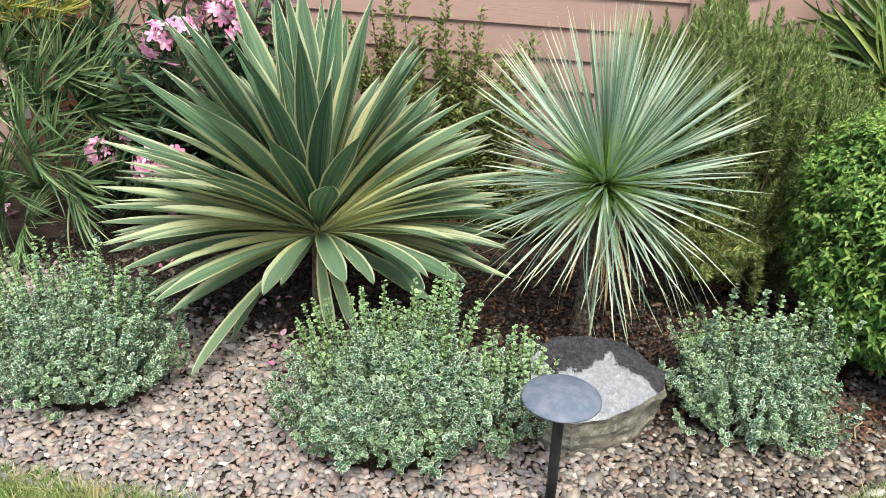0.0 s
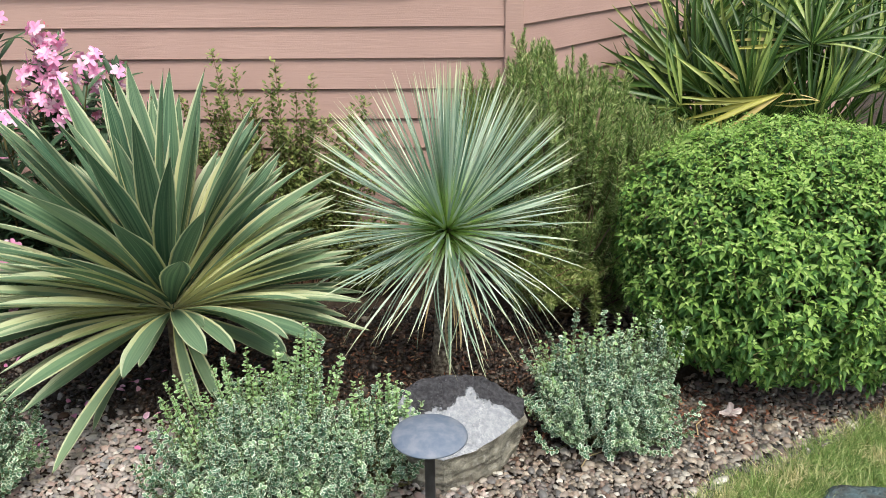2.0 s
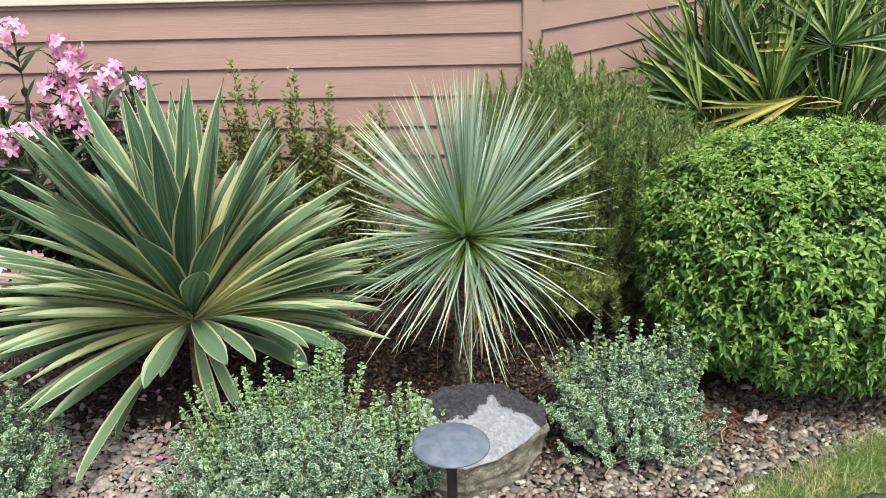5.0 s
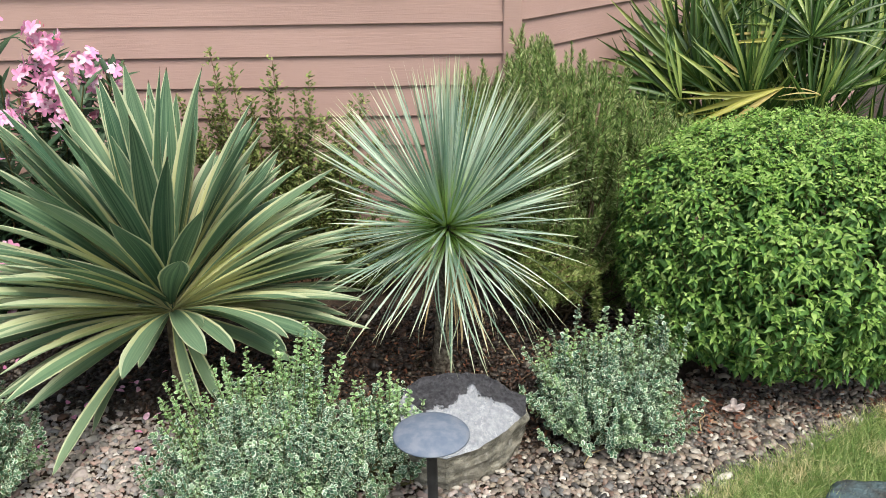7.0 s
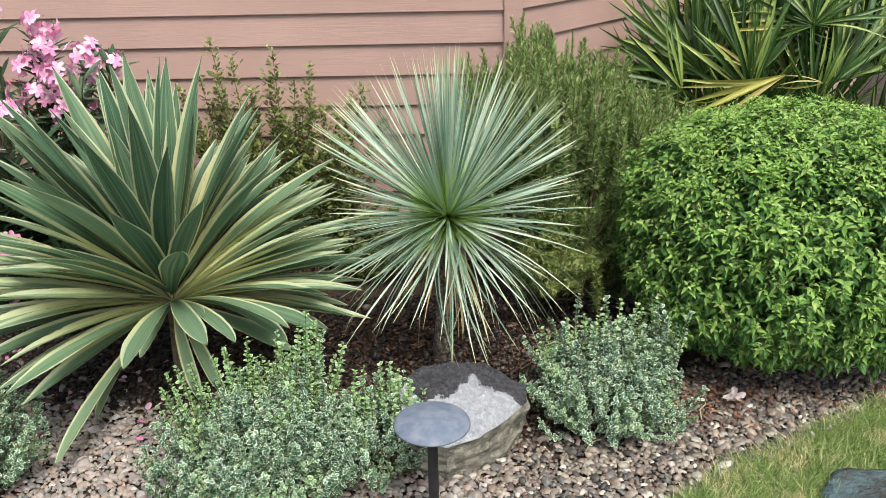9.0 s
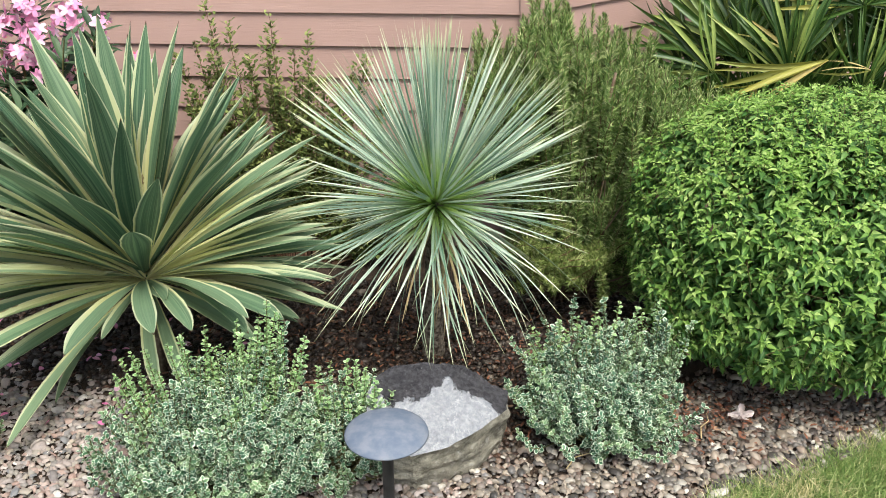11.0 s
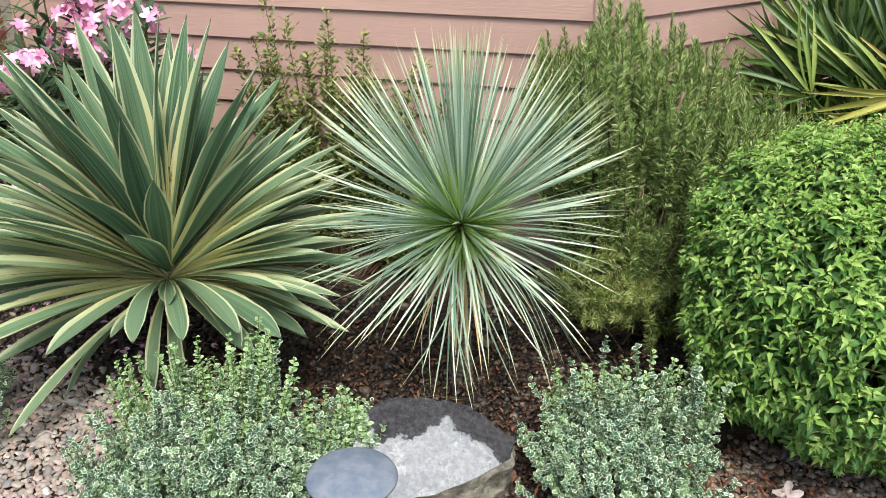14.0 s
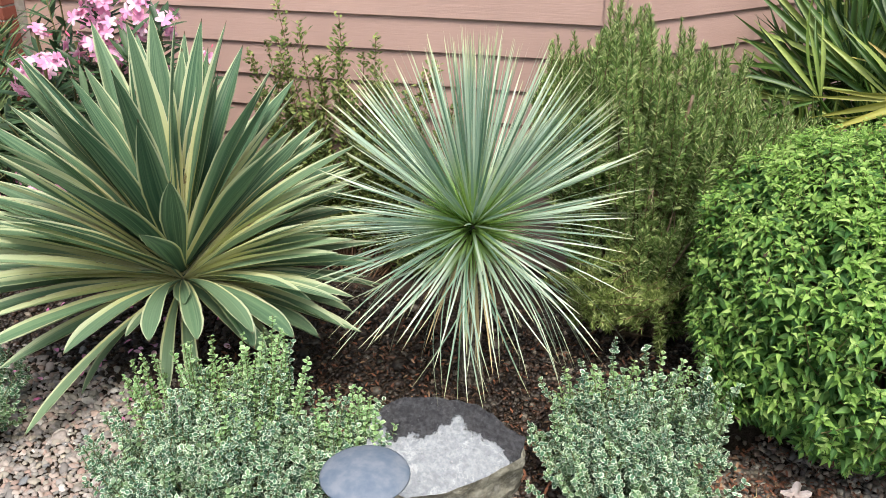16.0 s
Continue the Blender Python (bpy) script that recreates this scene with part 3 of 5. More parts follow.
def build_globe():
    plant = thing("globe_yucca", GLOBE, "blue-green globe yucca with narrow spiky leaves on a trunk", "plant")
    r = np.random.default_rng(11)
    widths = (0.0058, 0.0056, 0.0050, 0.0044, 0.0042)
    meshes = []
    for bend, wide in zip(BENDS, widths):
        V, F, U = needle_mesh(1.0, bend, wide)
        meshes.append(raw_mesh("leaf", V, np.array(F).ravel(), np.full(len(F), 4), U))
    n = 900
    k = np.arange(n)
    z = 1.0 - 1.72 * ((k + 0.5) / n) ** 1.35
    az = k * 2.399963 + r.uniform(-0.9, 0.9, n)
    z = np.clip(z + r.normal(0, 0.09, n), -0.85, 0.995)
    # bunches and gaps round the head
    gap = np.array([noise.noise(Vector((2.2 * math.cos(a) * math.sqrt(1 - h * h), 2.2 * math.sin(a) * math.sqrt(1 - h * h), 2.2 * h + 5))) for a, h in zip(az, z)])
    stay = (gap > -0.30 + r.normal(0, 0.08, n)) & (r.random(n) > np.where(z < -0.45, 0.50, np.where(z < -0.15, 0.28, np.where(z < 0.15, 0.28, 0.05))))
    z, az = z[stay], az[stay]
    n = len(z)
    rise = np.arcsin(z)
    low = z < -0.10
    rise = np.where(low, rise * 0.72 + 0.04, rise)
    length = np.where(z > 0, 0.545 + 0.06 * z, 0.53 + 0.0 * z) * np.where(z > 0.45, r.uniform(0.94, 1.05, n), r.uniform(0.68, 1.05, n))
    rest = []
    for c, i in enumerate(r.permutation(n)):
        d = np.array((math.cos(az[i]) * math.cos(rise[i]), math.sin(az[i]) * math.cos(rise[i]), math.sin(rise[i])))
        side = np.array((-math.sin(az[i]), math.cos(az[i]), 0.0))
        face = np.cross(d, side)
        face = face if face[2] > 0 else -face
        face = face + side * r.normal(0, 0.7)
        d = unit(d + r.normal(0, 0.11 if z[i] < 0.2 else 0.06, 3))
        foot = d * 0.028 + np.array((d[0], d[1], 0)) * 0.016 + np.array((0, 0, 0.014 if z[i] > 0.3 else 0.014 - 0.07 * (0.3 - z[i])))
        M = frames(d[None], face[None])[0]
        b = 0 if z[i] > 0.55 else int(r.choice((0, 1, 1))) if z[i] > 0.15 else int(r.choice((1, 2, 2, 3))) if not low[i] else int(r.choice((2, 3, 4, 4)))
        if c < 300:
            ob = link("leaf", meshes[b], YUCCA, plant)
            m = Matrix(M.tolist()).to_4x4() @ Matrix.Diagonal((1, length[i], length[i], 1))
            m.translation = Vector(foot)
            ob.matrix_basis = m
        else:
            rest.append((b, M, foot, length[i]))
    for b, bend in enumerate(BENDS):
        own = [q for q in rest if q[0] == b]
        if own:
            cloud("foliage", needle_mesh(1.0, bend, widths[b]), np.array([q[1] for q in own]), np.array([q[2] for q in own]),
                  np.array([(1, q[3], q[3]) for q in own]), YUCCA, plant)
    # short green leaves that close the crown
    m = 260
    a = r.uniform(-math.pi, math.pi, m)
    up = r.uniform(0.1, 1.3, m)
    d = np.stack((np.cos(a) * np.cos(up), np.sin(a) * np.cos(up), np.sin(up)), -1)
    ln = r.uniform(0.09, 0.20, m)
    cloud("young_foliage", needle_mesh(1.0, 0.05, 0.0050), frames(d, d[:, [1, 0, 2]] + np.array((0, 0, 1.0))), d * 0.02 + np.array((0, 0, -0.004)), np.stack((1 + 0 * ln, ln, ln), -1), YUCCA_HEART, plant, "short green leaves in the crown")
    # dry straw leaves that hang below the head
    m = 40
    a = r.uniform(-math.pi, math.pi, m)
    down = r.uniform(-1.35, -0.35, m)
    d = np.stack((np.cos(a) * np.cos(down), np.sin(a) * np.cos(down), np.sin(down)), -1)
    face = np.stack((np.cos(a), np.sin(a), 0.6 + 0 * a), -1)
    ln = r.uniform(0.24, 0.42, m)
    cloud("dry_foliage", needle_mesh(1.0, 0.34, 0.0045), frames(d, face), d * 0.02 + np.array((0, 0, -0.06)), np.stack((1 + 0 * ln, ln, ln), -1), STRAW, plant, "dry straw-coloured hanging leaves")
    bm = bmesh.new()
    tube(bm, [(-0.03, 0.14, -0.715), (-0.03, 0.12, -0.60), (-0.02, 0.09, -0.45), (-0.01, 0.05, -0.30), (0, 0.02, -0.15), (0, 0, 0.03)], [0.050, 0.041, 0.037, 0.038, 0.042, 0.03], 16)
    bmesh.ops.subdivide_edges(bm, edges=bm.edges, cuts=3, use_grid_fill=True)
    for v in bm.verts:
        v.co += 0.007 * noise.noise_vector(v.co * 60)
    part("trunk", bm, YUCCA_BARK, plant, "rough speckled grey-brown trunk")


build_globe()


# ---- low cream-edged shrubs ----
def build_edged_shrub(place, rx, ry, height, shoots, spikes, seed, label):
    plant = thing("euonymus_shrub", place, label, "shrub", "low variegated shrubs")
    r = np.random.default_rng(seed)
    leaf = blade(4, 3, lambda v: 0.42 * math.sin(math.pi * min(1, 0.06 + 0.90 * v)) ** 0.7 + 0.01, 0.3, 0.12)
    n = int(1.35 * shoots)
    t = np.linspace(0, 1, 9)
    a = r.uniform(-math.pi, math.pi, n)
    q = np.sqrt(r.uniform(0.0, 1, n))
    tall = height * np.sqrt(np.maximum(0.0, 1 - (0.92 * q) ** 2)) * r.uniform(0.72, 1.1, n) + 0.03
    end = np.stack((rx * q * np.cos(a), ry * q * np.sin(a), tall), -1) * r.uniform(0.82, 1.14, (n, 1))
    lump = np.array([noise.noise(Vector((x * 7, y * 7, seed))) for x, y in end[:, :2].tolist()])
    end = end * (1 + np.array((0.16, 0.16, 0.50)) * lump[:, None])
    base = end * np.array((0.22, 0.22, 0)) + np.stack((r.normal(0, 0.02, n), r.normal(0, 0.02, n), 0 * a), -1)
    ctrl = base * 0.35 + end * np.array((0.85, 0.85, 0.35))
    P = (1 - t)[None, :, None] ** 2 * base[:, None] + (2 * t * (1 - t))[None, :, None] * ctrl[:, None] + (t ** 2)[None, :, None] * end[:, None]
    P = P + np.cumsum(r.normal(0, 0.010, P.shape), 1)
    P[:, :, 2] = np.maximum(P[:, :, 2], 0.006)
    stems_mesh("stem_tangle", P, 0.0025, 0.0012, STEM, plant)

    def dress(P, first, gap, size, mat, name):
        D = unit(np.gradient(P, axis=1))
        steps = np.linalg.norm(np.diff(P, axis=1), axis=2)
        along = np.concatenate((np.zeros((len(P), 1)), np.cumsum(steps, 1)), 1)
        turns, places, sizes = [], [], []
        for s in range(len(P)):
            pos = np.arange(along[s, -1] * first, along[s, -1] + 0.001, gap)
            pos += r.uniform(-0.3, 0.3, len(pos)) * gap
            c = np.stack([np.interp(pos, along[s], P[s, :, i]) for i in range(3)], -1)
            d = unit(np.stack([np.interp(pos, along[s], D[s, :, i]) for i in range(3)], -1))
            x = unit(np.cross(d, r.normal(0, 1, 3)))
            y = np.cross(d, x)
            for side in (1, -1):
                ang = np.where(np.arange(len(pos)) % 2 == 0, 0.0, math.pi / 2) + r.uniform(-0.5, 0.5, len(pos))
                o = side * (x * np.cos(ang)[:, None] + y * np.sin(ang)[:, None])
                go = unit(o + d * r.uniform(0.15, 0.9, (len(pos), 1)) + r.normal(0, 0.2, (len(pos), 3)))
                face = unit(d * 0.7 + np.array((0, -0.3, 0.8)) + r.normal(0, 0.62, (len(pos), 3)))
                turns.append(frames(go, face)), places.append(c), sizes.append(size * r.uniform(0.65, 1.15, len(pos)))
        cloud(name, leaf, np.concatenate(turns), np.concatenate(places), np.concatenate(sizes), mat, plant)

    dress(P, 0.45, 0.0108, 0.0172, EUON, "foliage")
    # upright young shoots
    if spikes:
        own = []
        for x, y, h in spikes:
            for c in range(11):
                b = np.array((x * 0.7, y * 0.7, 0.04))
                e = np.array((x + r.normal(0, 0.034 if c else 0.01), y + r.normal(0, 0.034 if c else 0.01), 1.14 * h * (r.uniform(0.58, 0.95) if c else 1.0)))
                own.append(b[None] * (1 - t)[:, None] + e[None] * t[:, None] + np.stack((np.sin(3 * t) * r.normal(0, 0.01), np.sin(3 * t) * r.normal(0, 0.01), 0 * t), -1))
        S = np.array(own)
        stems_mesh("young_stem_tangle", S, 0.0022, 0.001, STEM, plant)
        dress(S, 0.35, 0.0115, 0.0152, EUON_NEW, "young_foliage")


build_edged_shrub((-1.79, 2.27, 0), 0.39, 0.32, 0.36, 330, [(-0.16, 0.10, 0.46), (-0.06, 0.12, 0.43), (0.05, 0.12, 0.45), (0.18, 0.08, 0.43), (-0.26, 0.05, 0.42)], 21, "low cream-edged euonymus shrub on pebbles")
build_edged_shrub((-0.62, 2.24, 0), 0.35, 0.31, 0.35, 320, [(0.14, 0.22, 0.52), (0.19, 0.20, 0.47), (0.04, 0.20, 0.45), (-0.06, 0.20, 0.44), (-0.14, 0.16, 0.43), (-0.26, 0.14, 0.38), (-0.34, 0.16, 0.34), (0.1, 0.0, 0.38)], 22,
                  "low cream-edged euonymus shrub with tall young shoots")
build_edged_shrub((-0.26, 2.36, 0), 0.18, 0.17, 0.28, 110, [(-0.05, 0.06, 0.33), (0.06, 0.06, 0.35), (0.11, 0.03, 0.31)], 23, "small cream-edged euonymus shrub beside the boulder")
build_edged_shrub((0.60, 2.67, 0), 0.30, 0.28, 0.295, 300, [(0.19, 0.16, 0.39), (0.07, 0.17, 0.37), (-0.02, 0.12, 0.35), (-0.15, 0.15, 0.32), (0.25, 0.12, 0.33), (-0.22, 0.10, 0.28)], 24, "low cream-edged euonymus shrub beside boulder and hedge bush")


# ---- rounded green bush ----
def build_bush():
    plant = thing("green_bush", (1.42, 3.17, 0), "dense rounded bright green bush clipped to a mound", "shrub")
    r = np.random.default_rng(31)
    n = 5500
    leaf = blade(6, 3, lambda v: 0.245 * math.sin(math.pi * min(1, 0.04 + 0.96 * v ** 0.62)) ** 1.2 + 0.004, 0.5, 0.34, 0.18)
    d = unit(r.normal(0, 1, (n, 3)))
    d[:, 2] = np.where(d[:, 2] < -0.7, -d[:, 2], d[:, 2])
    lump = np.array([noise.fractal(Vector(q) * 2.6, 1.0, 2.0, 4) for q in d.tolist()])
    tuft = np.array([noise.noise(Vector(q) * 9.0) for q in d.tolist()])
    depth = 0.99 + 0.07 * lump + 0.05 * tuft - 0.20 * r.random(n) ** 1.8 + r.normal(0, 0.014, n)
    sq = np.sign(d) * np.abs(d) ** np.array((0.86, 0.86, 0.84))
    centre = np.array((0, 0, 0.55))
    radius = np.array((0.70, 0.60, 0.515))
    p = centre + sq * radius * depth[:, None]
    ok = p[:, 2] > 0.045
    p, d = p[ok], d[ok]
    n = len(p)
    # each shoot carries crossed pairs of pointed leaves, smaller and paler to the tip
    stem = unit(d * 0.75 + np.array((0, 0, 0.75)) + r.normal(0, 0.30, (n, 3)))
    x = unit(np.cross(stem, r.normal(0, 1, (n, 3))))
    y = np.cross(stem, x)
    grown = r.uniform(0.031, 0.050, n)
    for name, mat, whorls in (("foliage", BUSH, ((0.050, 1.0, 1.5), (0.026, 0.92, 1.2), (0.078, 1.0, 1.6))), ("young_foliage", BUSH_TIP, ((0.010, 0.74, 0.95), (-0.006, 0.52, 0.55), (-0.014, 0.30, 0.25)))):
        turns, places, sizes = [], [], []
        for k, (back, size, open_) in enumerate(whorls):
            for side in (1, -1):
                o = (x if k % 2 else y) * side
                go = unit(o * open_ + stem * 0.55 + np.array((0, 0, -0.28 * open_)) + r.normal(0, 0.18, (n, 3)))
                turns.append(frames(go, unit(stem + np.array((0, 0, 0.45)) + r.normal(0, 0.34, (n, 3)))))
                places.append(p - stem * back + o * 0.004)
                sizes.append(size * grown * r.uniform(0.8, 1.15, n))
        cloud(name, leaf, np.concatenate(turns), np.concatenate(places), np.concatenate(sizes), mat, plant)
    shoots = np.stack((p - stem * 0.12, p - stem * 0.05, p), 1)
    stems_mesh("shoot_tangle", shoots, 0.0018, 0.001, STEM, plant)
    # withered leaves caught among the green ones
    w = r.choice(n, 46, replace=False)
    cloud("withered_foliage", leaf, frames(r.normal(0, 1, (46, 3)), r.normal(0, 1, (46, 3))), p[w] + d[w] * 0.01, r.uniform(0.018, 0.034, 46), CHIP, plant, "rust-brown withered leaves")
    m = 160
    e = unit(r.normal(0, 1, (m, 3)))
    e[:, 2] = np.abs(e[:, 2]) * 0.9 + 0.05
    end = centre * np.array((1, 1, 0.7)) + e * radius * 0.9
    t = np.linspace(0, 1, 6)
    base = r.normal(0, 0.06, (m, 3)) * np.array((1, 1, 0))
    L = base[:, None] * (1 - t)[None, :, None] + end[:, None] * t[None, :, None]
    L[:, :, 2] += 0.06 * np.sin(math.pi * t)
    stems_mesh("branch_tangle", L, 0.008, 0.002, TWIG, plant)


build_bush()


# ---- rosemary ----
def build_rosemary():
    base = np.array((0.52, 3.70, 0.0))
    plant = thing("rosemary_bush", tuple(base), "tall upright rosemary bush with narrow dark needles", "shrub")
    r = np.random.default_rng(41)
    t = np.linspace(0, 1, 10)
    # sprigs: bottle-brush shoots whose tips fill a fan-shaped crown
    m = 700
    x = r.uniform(0.05, 1.19, m)
    y = r.uniform(3.42, 4.04, m)
    y = np.where(x < 0.25, 3.66 + 0.62 * (y - 3.42), np.where(x > 0.9, 3.46 + 0.5 * (y - 3.42), y))
    crest = np.interp(x, [0.04, 0.12, 0.22, 0.30, 0.42, 0.50, 0.62, 0.76, 0.90, 1.02, 1.14], [1.02, 1.20, 1.16, 1.31, 1.37, 1.28, 1.27, 1.21, 1.14, 1.08, 0.98])
    tall = crest * np.interp(y, [3.40, 3.60, 3.80, 4.04], [0.80, 0.91, 0.98, 1.0]) * r.uniform(0.80, 1.0, m) ** 0.6
    # shoots on the open face, down to knee height
    face = np.arange(m) < 390
    fall = r.uniform(0.34, 1.0, m)
    tall = np.where(face, tall * fall, tall)
    y = np.where(face, np.maximum(y * 0.35 + 0.65 * (3.43 + 0.12 * r.random(m)), 3.36), y)
    narrow = np.where(face, 0.40 + 0.60 * fall, 1.0)
    x = 0.56 + (x - 0.56) * narrow
    tip = np.stack((x, y, tall), -1) - base
    # low sprawling clump in front
    k = 74
    low = np.array((0.47, 3.30, 0.33)) - base + r.normal(0, 1, (k, 3)) * np.array((0.075, 0.05, 0.065))
    low[:, 2] = np.clip(low[:, 2], 0.12, 0.52)
    tip = np.concatenate((tip, low))
    n = len(tip)
    lean = tip * np.array((0.55, 0.55, 0.0)) / np.maximum(tip[:, 2:], 0.45)
    go = unit(lean + np.array((0, 0, 1.0)) + r.normal(0, 0.10, (n, 3)))
    go[m:] = unit(np.stack((r.normal(0.0, 0.8, k), -0.5 + 0 * low[:, 0], r.normal(0.35, 0.4, k)), -1))
    ln = r.uniform(0.20, 0.40, n)
    ln[m:] = r.uniform(0.10, 0.18, k)
    foot = tip - go * ln[:, None]
    foot[:, 2] = np.maximum(foot[:, 2], 0.05)
    ctrl = foot + (lean + np.array((0, 0, 0.6))) * 0.4 * ln[:, None]
    ctrl[m:] = foot[m:] + go[m:] * 0.5 * ln[m:, None]
    P = (1 - t)[None, :, None] ** 2 * foot[:, None] + (2 * t * (1 - t))[None, :, None] * ctrl[:, None] + (t ** 2)[None, :, None] * tip[:, None]
    P += np.cumsum(r.normal(0, 0.0022, P.shape), 1)
    stems_mesh("stem_tangle", P, 0.0028, 0.0014, RUST_TWIG, plant)
    # branches that carry the sprigs
    root = r.normal(0, 1, (n, 3)) * np.array((0.06, 0.05, 0.0))
    half = root * 0.4 + foot * np.array((0.62, 0.62, 0.48))
    Q = (1 - t)[None, :, None] ** 2 * root[:, None] + (2 * t * (1 - t))[None, :, None] * half[:, None] + (t ** 2)[None, :, None] * foot[:, None]
    stems_mesh("branch_tangle", Q[::3] + np.cumsum(r.normal(0, 0.004, Q[::3].shape), 1), 0.006, 0.003, TWIG, plant)
    for ex, ey, h in ((0.16, -0.12, 1.04), (0.10, -0.05, 0.95), (-0.14, -0.04, 0.90)):
        line = np.stack((ex * t ** 0.8, ey * t ** 0.6, h * t), -1) + np.cumsum(r.normal(0, 0.006, (10, 3)), 0)
        tagged(stems_mesh("woody_stem", line[None], 0.016, 0.006, BARK, plant, 7), kind="part")
    D = unit(np.gradient(P, axis=1))
    turns, places, sizes = [], [], []
    for s in range(n):
        c = int(1050 * ln[s])
        q = 1 - 0.99 * r.random(c) ** 1.1
        p = np.stack([np.interp(q, t, P[s, :, i]) for i in range(3)], -1)
        d = unit(np.stack([np.interp(q, t, D[s, :, i]) for i in range(3)], -1))
        o = unit(np.cross(d, r.normal(0, 1, (c, 3))))
        open_ = np.interp(q, [0.0, 0.8, 1.0], [0.35, 0.8, 2.4])[:, None] * r.uniform(0.6, 1.4, (c, 1))
        way = unit(o + d * open_)
        turns.append(frames(way, unit(d + 0.4 * r.normal(0, 1, (c, 3))))), places.append(p)
        sizes.append(r.uniform(0.022, 0.036, c) * np.interp(q, [0, 0.85, 1], [1, 0.95, 0.65]))
    needle = blade(3, 2, lambda v: 0.062 if v < 0.7 else 0.02, 0, 0.10)
    T, C, S = np.concatenate(turns), np.concatenate(places), np.concatenate(sizes)
    old = np.concatenate([np.full(len(a), i >= m) for i, a in enumerate(places)])
    cloud("needle_foliage", needle, T[~old], C[~old], S[~old], ROSEMARY, plant)
    cloud("low_needle_foliage", needle, T[old], C[old], S[old], ROSEMARY_LOW, plant, "olive-coloured sprawling lower needles")


build_rosemary()


# ---- thin twiggy shrub at the wall ----
def build_wall_shrub():
    plant = thing("wall_shrub", (-0.80, 3.92, 0), "thin twiggy small-leaved shrub against the siding", "shrub")
    r = np.random.default_rng(51)
    leaf = blade(4, 2, lambda v: 0.27 * math.sin(math.pi * min(1, 0.05 + 0.93 * v ** 1.25)) + 0.01, 0.3, 0.1)
    t = np.linspace(0, 1, 10)
    tops = [(-0.29, 1.25), (-0.36, 1.10), (-0.22, 1.17), (-0.13, 1.02), (0.0, 1.20), (-0.05, 1.08), (0.07, 1.05), (0.155, 1.14), (0.10, 0.92), (0.22, 0.95), (0.33, 0.98),
            (0.40, 1.03), (0.28, 0.80), (-0.42, 0.85), (-0.32, 0.95), (-0.18, 0.80), (0.05, 0.75), (0.18, 0.70), (0.36, 0.66), (-0.25, 0.65), (-0.08, 0.62), (-0.38, 0.58), (0.12, 0.55), (0.30, 0.52), (0.46, 0.46), (0.55, 0.40), (0.64, 0.36), (0.50, 0.30), (0.60, 0.24), (0.40, 0.34), (0.70, 0.28)]
    lines = []
    for x, h in tops:
        for c in range(4 if x < 0.1 else 3):
            ex, ez, ey = x + r.normal(0, 0.05 if c else 0), h * (1 if c == 0 else r.uniform(0.6, 0.95)), r.uniform(-0.10, 0.08)
            b = np.array((x * 0.3, r.normal(0, 0.03), 0))
            e = np.array((ex, ey, ez))
            m = np.array((x * 0.7, ey * 0.6, ez * 0.5))
            lines.append((1 - t)[:, None] ** 2 * b + (2 * t * (1 - t))[:, None] * m + (t ** 2)[:, None] * e + np.cumsum(r.normal(0, 0.0026, (10, 3)), 0))
    P = np.array(lines)
    stems_mesh("twig_tangle", P, 0.0045, 0.0014, RUST_TWIG, plant)
    turns, places, sizes = [], [], []
    D = unit(np.gradient(P, axis=1))
    for s in range(len(P)):
        k = int(r.uniform(220, 380))
        q = r.uniform(0.25, 1, k)
        c = np.stack([np.interp(q, t, P[s, :, i]) for i in range(3)], -1)
        d = unit(np.stack([np.interp(q, t, D[s, :, i]) for i in range(3)], -1))
        o = unit(np.cross(d, r.normal(0, 1, (k, 3))))
        turns.append(frames(unit(o + d * 0.8), unit(d + np.array((0, -0.3, 0.5)) + r.normal(0, 0.3, (k, 3)))))
        places.append(c + o * 0.006 + r.normal(0, 0.012, (k, 3))), sizes.append(r.uniform(0.017, 0.030, k))
    cloud("foliage", leaf, np.concatenate(turns), np.concatenate(places), np.concatenate(sizes), SMALL, plant)


build_wall_shrub()


# ---- oleander with pink blossom ----
def blossom_mesh(seed):
    """One open blossom with five petals round +Z."""
    r = np.random.default_rng(seed)
    V, F, U = blade(5, 3, lambda v: 0.27 * math.sin(math.pi * min(1, 0.06 + 0.80 * v ** 1.1)) ** 0.8 + 0.02, 0.25, 0.16, 0.1)
    verts = []
    for k in range(5):
        a = 2 * math.pi * k / 5 + r.uniform(-0.15, 0.15)
        o = np.array((math.cos(a), math.sin(a), 0.30 + r.uniform(-0.1, 0.1)))
        M = frames(o[None], np.array((0, 0, 1.0))[None])[0]
        verts.append(np.einsum("ij,kj->ki", M, V * r.uniform(0.9, 1.1)))
    loop = np.array(F).ravel()
    loops = (loop[None] + len(V) * np.arange(5)[:, None]).ravel()
    return raw_mesh("blossom", np.concatenate(verts), loops, np.full(5 * len(F), 4), np.tile(U, (5, 1)))


FLOWERS = [(-1.89, 3.50, 1.44), (-1.67, 3.50, 1.39), (-1.68, 3.50, 1.29), (-1.74, 3.50, 1.20), (-1.51, 3.48, 1.25), (-1.43, 3.50, 1.20), (-1.63, 3.46, 1.17), (-1.74, 3.48, 1.09), (-1.62, 3.46, 1.05),
           (-1.80, 3.24, 1.06), (-1.92, 3.28, 1.02), (-2.26, 3.27, 0.49), (-2.01, 3.27, 0.455), (-1.93, 3.28, 0.47)]
